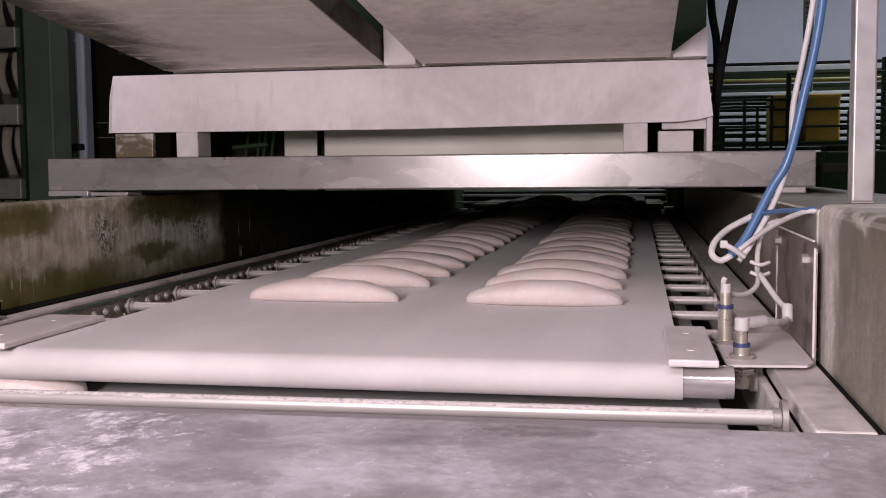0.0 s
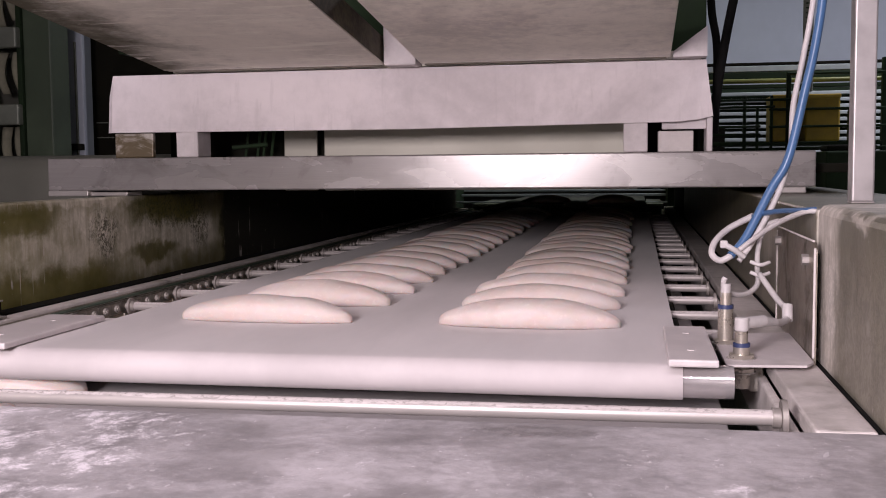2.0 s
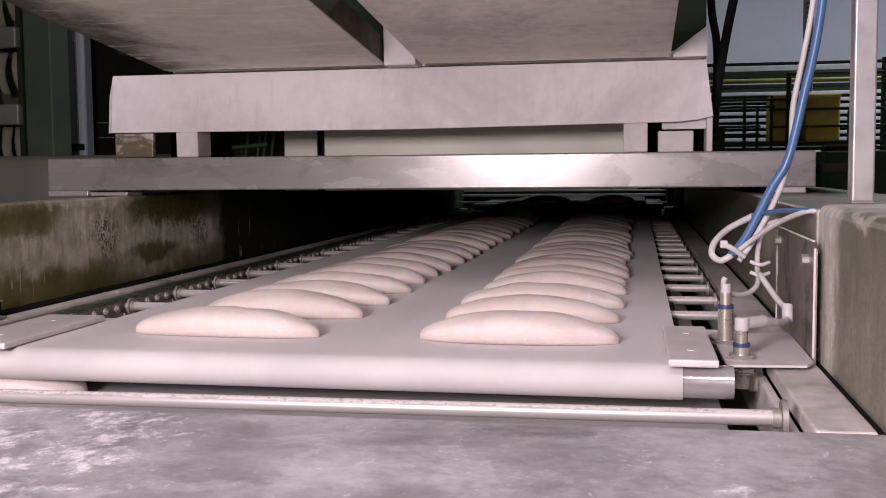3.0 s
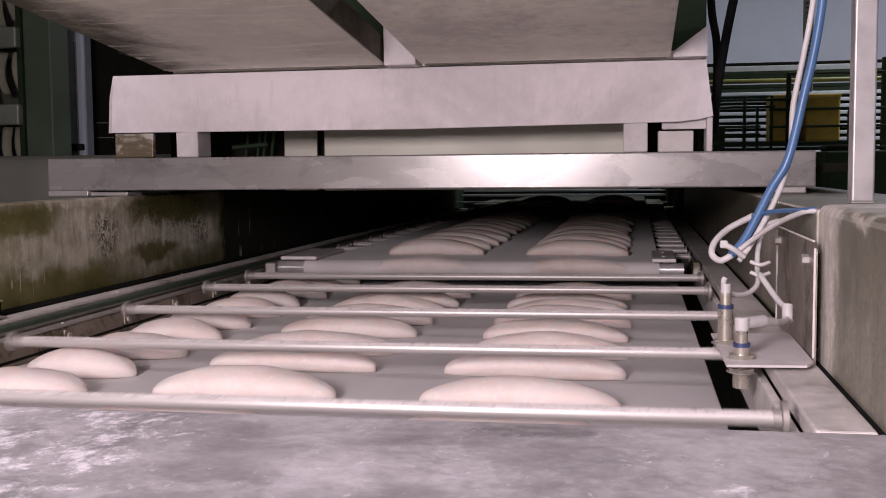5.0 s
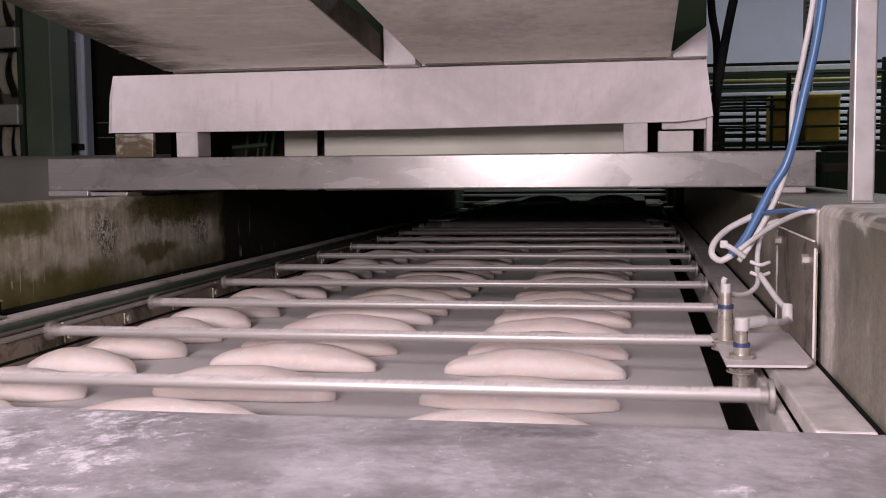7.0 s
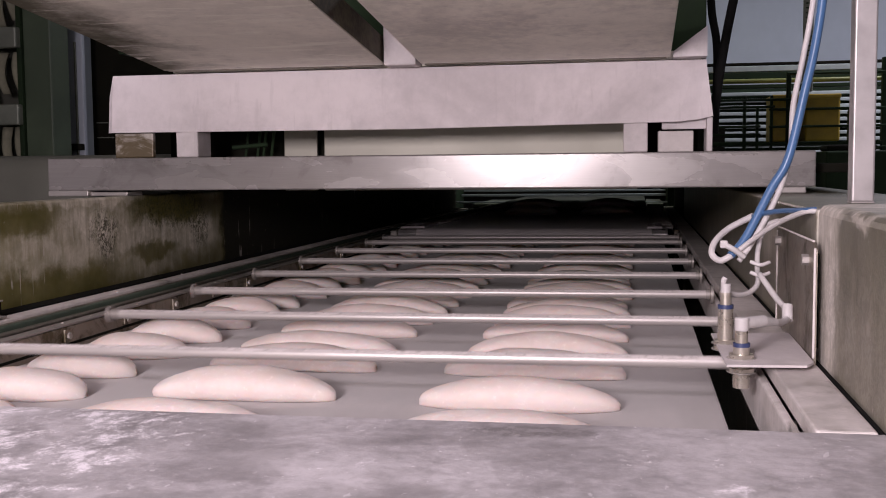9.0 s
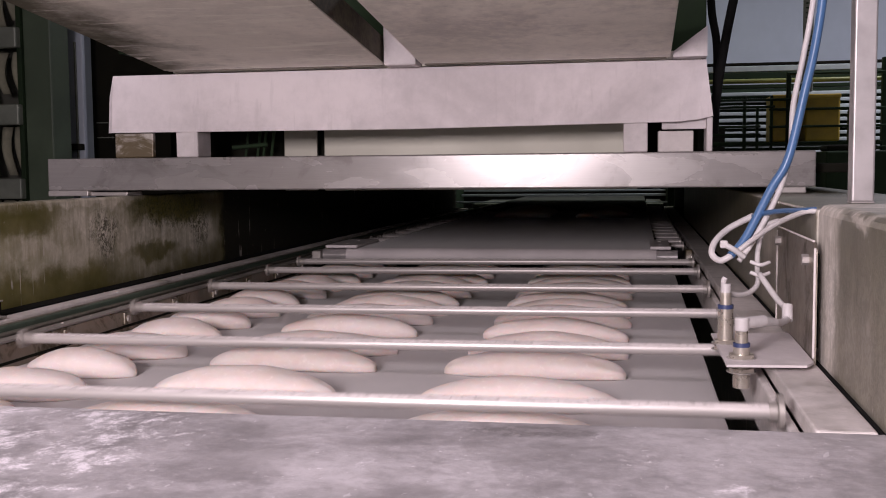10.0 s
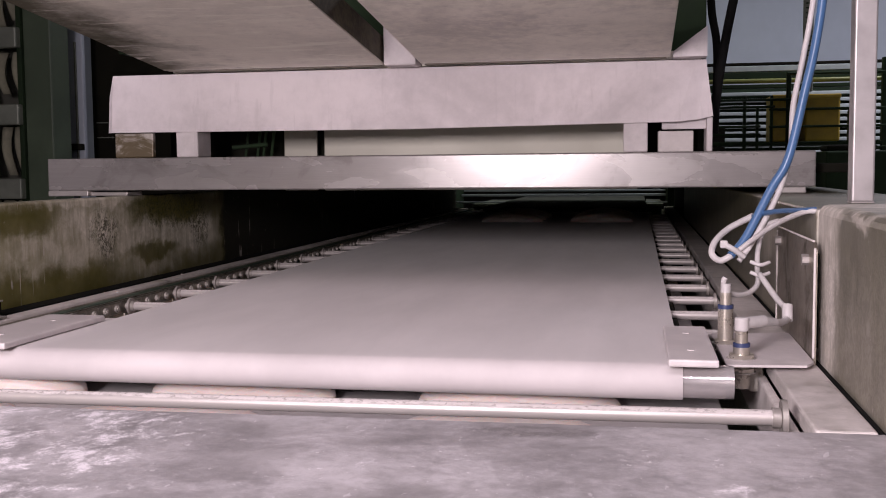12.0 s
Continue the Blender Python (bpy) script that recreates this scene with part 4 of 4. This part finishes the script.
    for off in offsets:
        r = part("cross_rod", rod if off < 0 else rear_rod, None, c, "floury steel cross rod")
        r.matrix_basis = pose(0, off, ROD_Z if off < 0 else 0.988)
        part("collar", left_collar if off < 0 else rear_left, None, r)
        part("collar", right_collar if off < 0 else rear_right, None, r)
        if off < 0:
            front.append((r, off))
    return c, front


CARRIAGE, FRONT_RODS = loader()


def drive_chain(x, label, shown, z=0.988):
    ch = root("drive_chain", label, "chain", group="drive chains")
    bm = bmesh.new()
    add_box(bm, x - 0.004, x - 0.001, -0.0225, 0.0225, -0.0115, 0.0115, 0.003)
    add_box(bm, x - 0.016, x - 0.013, -0.0225, 0.0225, -0.0115, 0.0115, 0.0)
    add_cyl(bm, (x - 0.014, 0, 0), (x - 0.003, 0, 0), 0.008, 10)
    link = mesh_of("link", bm, CHAIN_STEEL)
    bm = bmesh.new()
    add_cyl(bm, (x - 0.002, 0, 0), (x + 0.003, 0, 0), 0.0066, 12)
    add_cyl(bm, (x + 0.003, 0, 0), (x + 0.005, 0, 0), 0.0036, 10)
    pin = mesh_of("pin", bm, PIN_STEEL)
    for k in range(100):
        one = part("link", link, None, ch)
        one.matrix_basis = pose(0, 0.055 + 0.039 * k, z)
        if shown:
            part("pin", pin, None, one)
    return ch


CHAINS = [drive_chain(-0.904, "oily steel roller chain along the greasy side", True), drive_chain(0.196, "oily steel roller chain beside the sensors", False, 0.945)]


def crumbs():
    """Dried bits of dough and flour that lie along the guide ledges."""
    rng = random.Random(21)
    bm = bmesh.new()
    for k in range(44):
        x0, x1 = ((-1.102, -1.076), (-0.976, -0.964))[k % 2]
        z = (LEFT_Z, 0.970)[k % 2]
        y = 1.3 + 3.0 * rng.random() ** 1.6
        s = rng.uniform(0.001, 0.0028)
        m = pose(rng.uniform(x0, x1), y, z + s * 0.3, rng.uniform(0, 90), 0, rng.uniform(0, 360))
        bmesh.ops.create_icosphere(bm, subdivisions=1, radius=s, matrix=m @ Matrix.Diagonal((1.5, 1, 0.6, 1)))
    return thing("dough_crumbs", bm, DOUGH, "dried pale dough crumbs scattered along the guide ledges", "crumbs", kind="stuff")


crumbs()


# ---- loaves ----
def loaf_mesh(seed, length=0.133):
    rng = random.Random(seed)
    bm = bmesh.new()
    n, m = 30, 24
    half, wide, high = length + rng.uniform(-0.004, 0.004), 0.039 + rng.uniform(-0.002, 0.003), 0.041 + rng.uniform(-0.002, 0.002)
    bend, skew = rng.uniform(-0.006, 0.004), rng.uniform(-0.12, 0.12)
    off = Vector((rng.uniform(0, 50), rng.uniform(0, 50), 0))
    rings = []
    for i in range(1, n):
        u = -math.cos(math.pi * i / n)
        w = (1 - abs(u) ** 2.7) ** 0.56
        ring = []
        for k in range(m):
            a = 2 * math.pi * k / m
            cy, cz = math.cos(a), math.sin(a)
            if cz < 0:
                cy = math.copysign(abs(cy) ** 0.55, cy)
            y = wide * w * cy + bend * (1 - u * u) * 2
            z = high * (0.64 + 0.36 * (1 - u * u)) * w ** 0.5 * (0.5 + 0.5 * cz) if cz >= 0 else high * w ** 0.7 * 0.5 * (1 + max(cz * 1.25, -1))
            p = Vector((half * (u + skew * 0.05 * (1 - u * u)), y, max(z, 0.0)))
            p += 0.0026 * noise.noise_vector(p * 20 + off) * min(1, p.z * 80)
            p.z -= 0.0016 * math.exp(-((a - 1.2 - 0.5 * math.sin(3 * u + off.x)) / 0.16) ** 2)
            ring.append(bm.verts.new((p.x, p.y, max(p.z, 0))))
        rings.append(ring)
    for a, b in zip(rings, rings[1:]):
        for k in range(m):
            bm.faces.new((a[k], a[(k + 1) % m], b[(k + 1) % m], b[k]))
    for ring, u in ((rings[0], -1), (rings[-1], 1)):
        tip = bm.verts.new((half * u, 0, 0.008))
        for k in range(m):
            bm.faces.new((ring[k], ring[(k + 1) % m], tip))
    bmesh.ops.recalc_face_normals(bm, faces=bm.faces)
    for f in bm.faces:
        f.smooth = True
    return mesh_of("dough_loaf", bm, DOUGH)


LOAF_SHAPES = [loaf_mesh(s) for s in range(6)]
SHORT_SHAPES = [loaf_mesh(s, 0.090) for s in (11, 12, 13)]
RNG = random.Random(11)


def loaf(x, y, z, label, group, shapes=LOAF_SHAPES):
    ob = tagged(new("dough_loaf", RNG.choice(shapes)), label, "dough", group)
    ob.matrix_basis = pose(x, y, z, 0, 0, RNG.uniform(-2.5, 2.5) + (180 if RNG.random() < 0.5 else 0))
    return ob


ROWS_END = [1.335, 1.53, 1.685, 1.865, 2.01, 2.14, 2.27, 2.44, 2.575, 2.705] + [2.86 + 0.155 * k for k in range(12)]
LANES = (-0.151, -0.532)
# set down earlier: the outer lane and the first row
for k in range(26):
    loaf(-0.826 + RNG.uniform(-0.006, 0.006), 1.12 + 0.157 * k + RNG.uniform(-0.008, 0.008), OVEN_Z, "short pale raw dough loaf lying on the oven belt", "loaves on the oven belt", SHORT_SHAPES)
BATCH = []
for y, y_down in zip(ROWS_END, [1.115] + [y - 0.012 for y in ROWS_END]):
    for x in LANES:
        dy = RNG.uniform(-0.01, 0.01)
        BATCH.append((loaf(x + RNG.uniform(-0.008, 0.006), y + dy, BELT_Z, "pale raw dough loaf carried on the loader belt", "loaves on the loader belt"), y + dy, y_down + dy))
# the foremost loaf of the far lane is longer and lies askew of its row
FOREMOST = BATCH[1][0]
FOREMOST.data = loaf_mesh(31, 0.142)
FOREMOST.matrix_basis = Matrix.Translation((-0.024, 0, 0)) @ FOREMOST.matrix_basis
NEXT = []
for k in range(4):
    for x in LANES:
        NEXT.append((loaf(x + RNG.uniform(-0.008, 0.006), 5.0, BELT_Z, "pale raw dough loaf waiting on the feed belt", "loaves on the feed belt"), 0.17 * k))


# ---- what moves ----
NOSE_PATH = [(0, 1.235), (3.45, 1.235), (3.65, 1.26), (3.85, 1.376), (4.1, 1.619), (4.45, 1.987), (4.8, 2.365), (5.0, 2.564), (5.25, 2.81), (5.5, 3.063), (5.75,
             3.286), (6.0, 3.518), (6.5, 4.022), (7.0, 4.478), (7.2, 4.672), (7.45, 4.894), (7.65, 5.001), (7.85, 5.001), (8.1, 4.846), (8.4, 4.536), (8.8, 4.138),
             (9.2, 3.751), (9.6, 3.334), (10.0, 2.956), (10.4, 2.578), (10.8, 2.224), (11.0, 2.031), (11.2, 1.817), (11.4, 1.602), (11.5, 1.507), (11.6, 1.418), (11.7, 1.31),
             (11.8, 1.237), (11.9, 1.235), (12, 1.235)]
FEED_PATH = [(0, 0.0), (0.5, 0.06), (1.0, 0.13), (1.5, 0.195), (2.0, 0.245), (2.5, 0.305), (3.0, 0.38), (3.25, 0.40)]


def nose_at(t):
    for (a, ya), (b, yb) in zip(NOSE_PATH, NOSE_PATH[1:]):
        if a <= t <= b:
            return ya + (yb - ya) * (t - a) / (b - a)
    return NOSE_PATH[-1][1]


def time_past(y):
    """When the nose, going back, passes y."""
    t = 3.45
    while t < 7.8 and nose_at(t) < y:
        t += 0.01
    return t


def rod_pose(y):
    """Where a front rod stands: level on its track, then down round the front sprocket and back below."""
    y0, r = 1.03, 0.10
    if y >= y0:
        return y, ROD_Z
    arc = (y0 - y) / r
    if arc <= math.pi:
        return y0 - r * math.sin(arc), ROD_Z - r + r * math.cos(arc)
    return y0 + (arc - math.pi) * r, ROD_Z - 2 * r


def motions():
    walk(CARRIAGE, [(t, pose(0, y, 0)) for t, y in NOSE_PATH])
    for ch in CHAINS:
        walk(ch, [(t, pose(0, y, 0)) for t, y in NOSE_PATH])
    for r, off in FRONT_RODS:
        rows = []
        steps = sorted({round(0.1 * k, 2) for k in range(34, 121)} | {0.0})
        for t in steps:
            y, z = rod_pose(nose_at(t) + off)
            rows.append((t, pose(0, y - nose_at(t), z)))
        walk(r, rows)
    for ob, y_end, y_down in BATCH:
        turn = ob.matrix_basis.to_euler().z
        y0 = 1.74 + (y_end - 1.335) * 1.2
        td = max(time_past(y_down + 0.0), 3.85)
        rows = []
        for t, d in FEED_PATH:
            y = y0 + (y_end - y0) * d / 0.40
            sway = 0.024 * (0.5 - d / 0.40) if ob.location.x < -0.4 else 0
            rows.append((t, pose(ob.location.x + sway, y, BELT_Z + (0.026 if y > 5.41 else 0), 0, 0, math.degrees(turn))))
        x, deg = ob.location.x, math.degrees(turn)
        x_down = x + (0.012 if x < -0.4 else 0.006)
        rows += [(td - 0.07, pose(x, y_down + 0.02, BELT_Z, 0, 0, deg)), (td + 0.10, pose(x_down, y_down, OVEN_Z, 0, 0, deg)), (12, pose(x_down, y_down, OVEN_Z, 0, 0, deg))]
        walk(ob, rows)
    for ob, back in NEXT:
        x, deg = ob.location.x, math.degrees(ob.matrix_basis.to_euler().z)
        rows = [(0, 6.05), (3.25, 5.75), (7.6, 5.72), (8.8, 5.22), (9.5, 4.98), (10.0, 4.82), (10.5, 4.72), (11.0, 4.62), (11.5, 4.51), (12, 4.43)]
        walk(ob, [(t, pose(x, y + back, BELT_Z + (0.026 if y + back > 5.4 else 0), 0, 0, deg)) for t, y in rows])
    top = [(0, 1.10), (0.4, 1.10), (0.6, 1.17), (0.8, 1.235), (1.0, 1.258), (1.3, 1.276), (9.2, 1.276), (9.4, 1.265), (9.6, 1.235), (9.8, 1.19), (10.0, 1.14), (10.3, 1.10), (12, 1.10)]
    walk(LIFT, [(t, pose(0, 2.62, z)) for t, z in top])


motions()
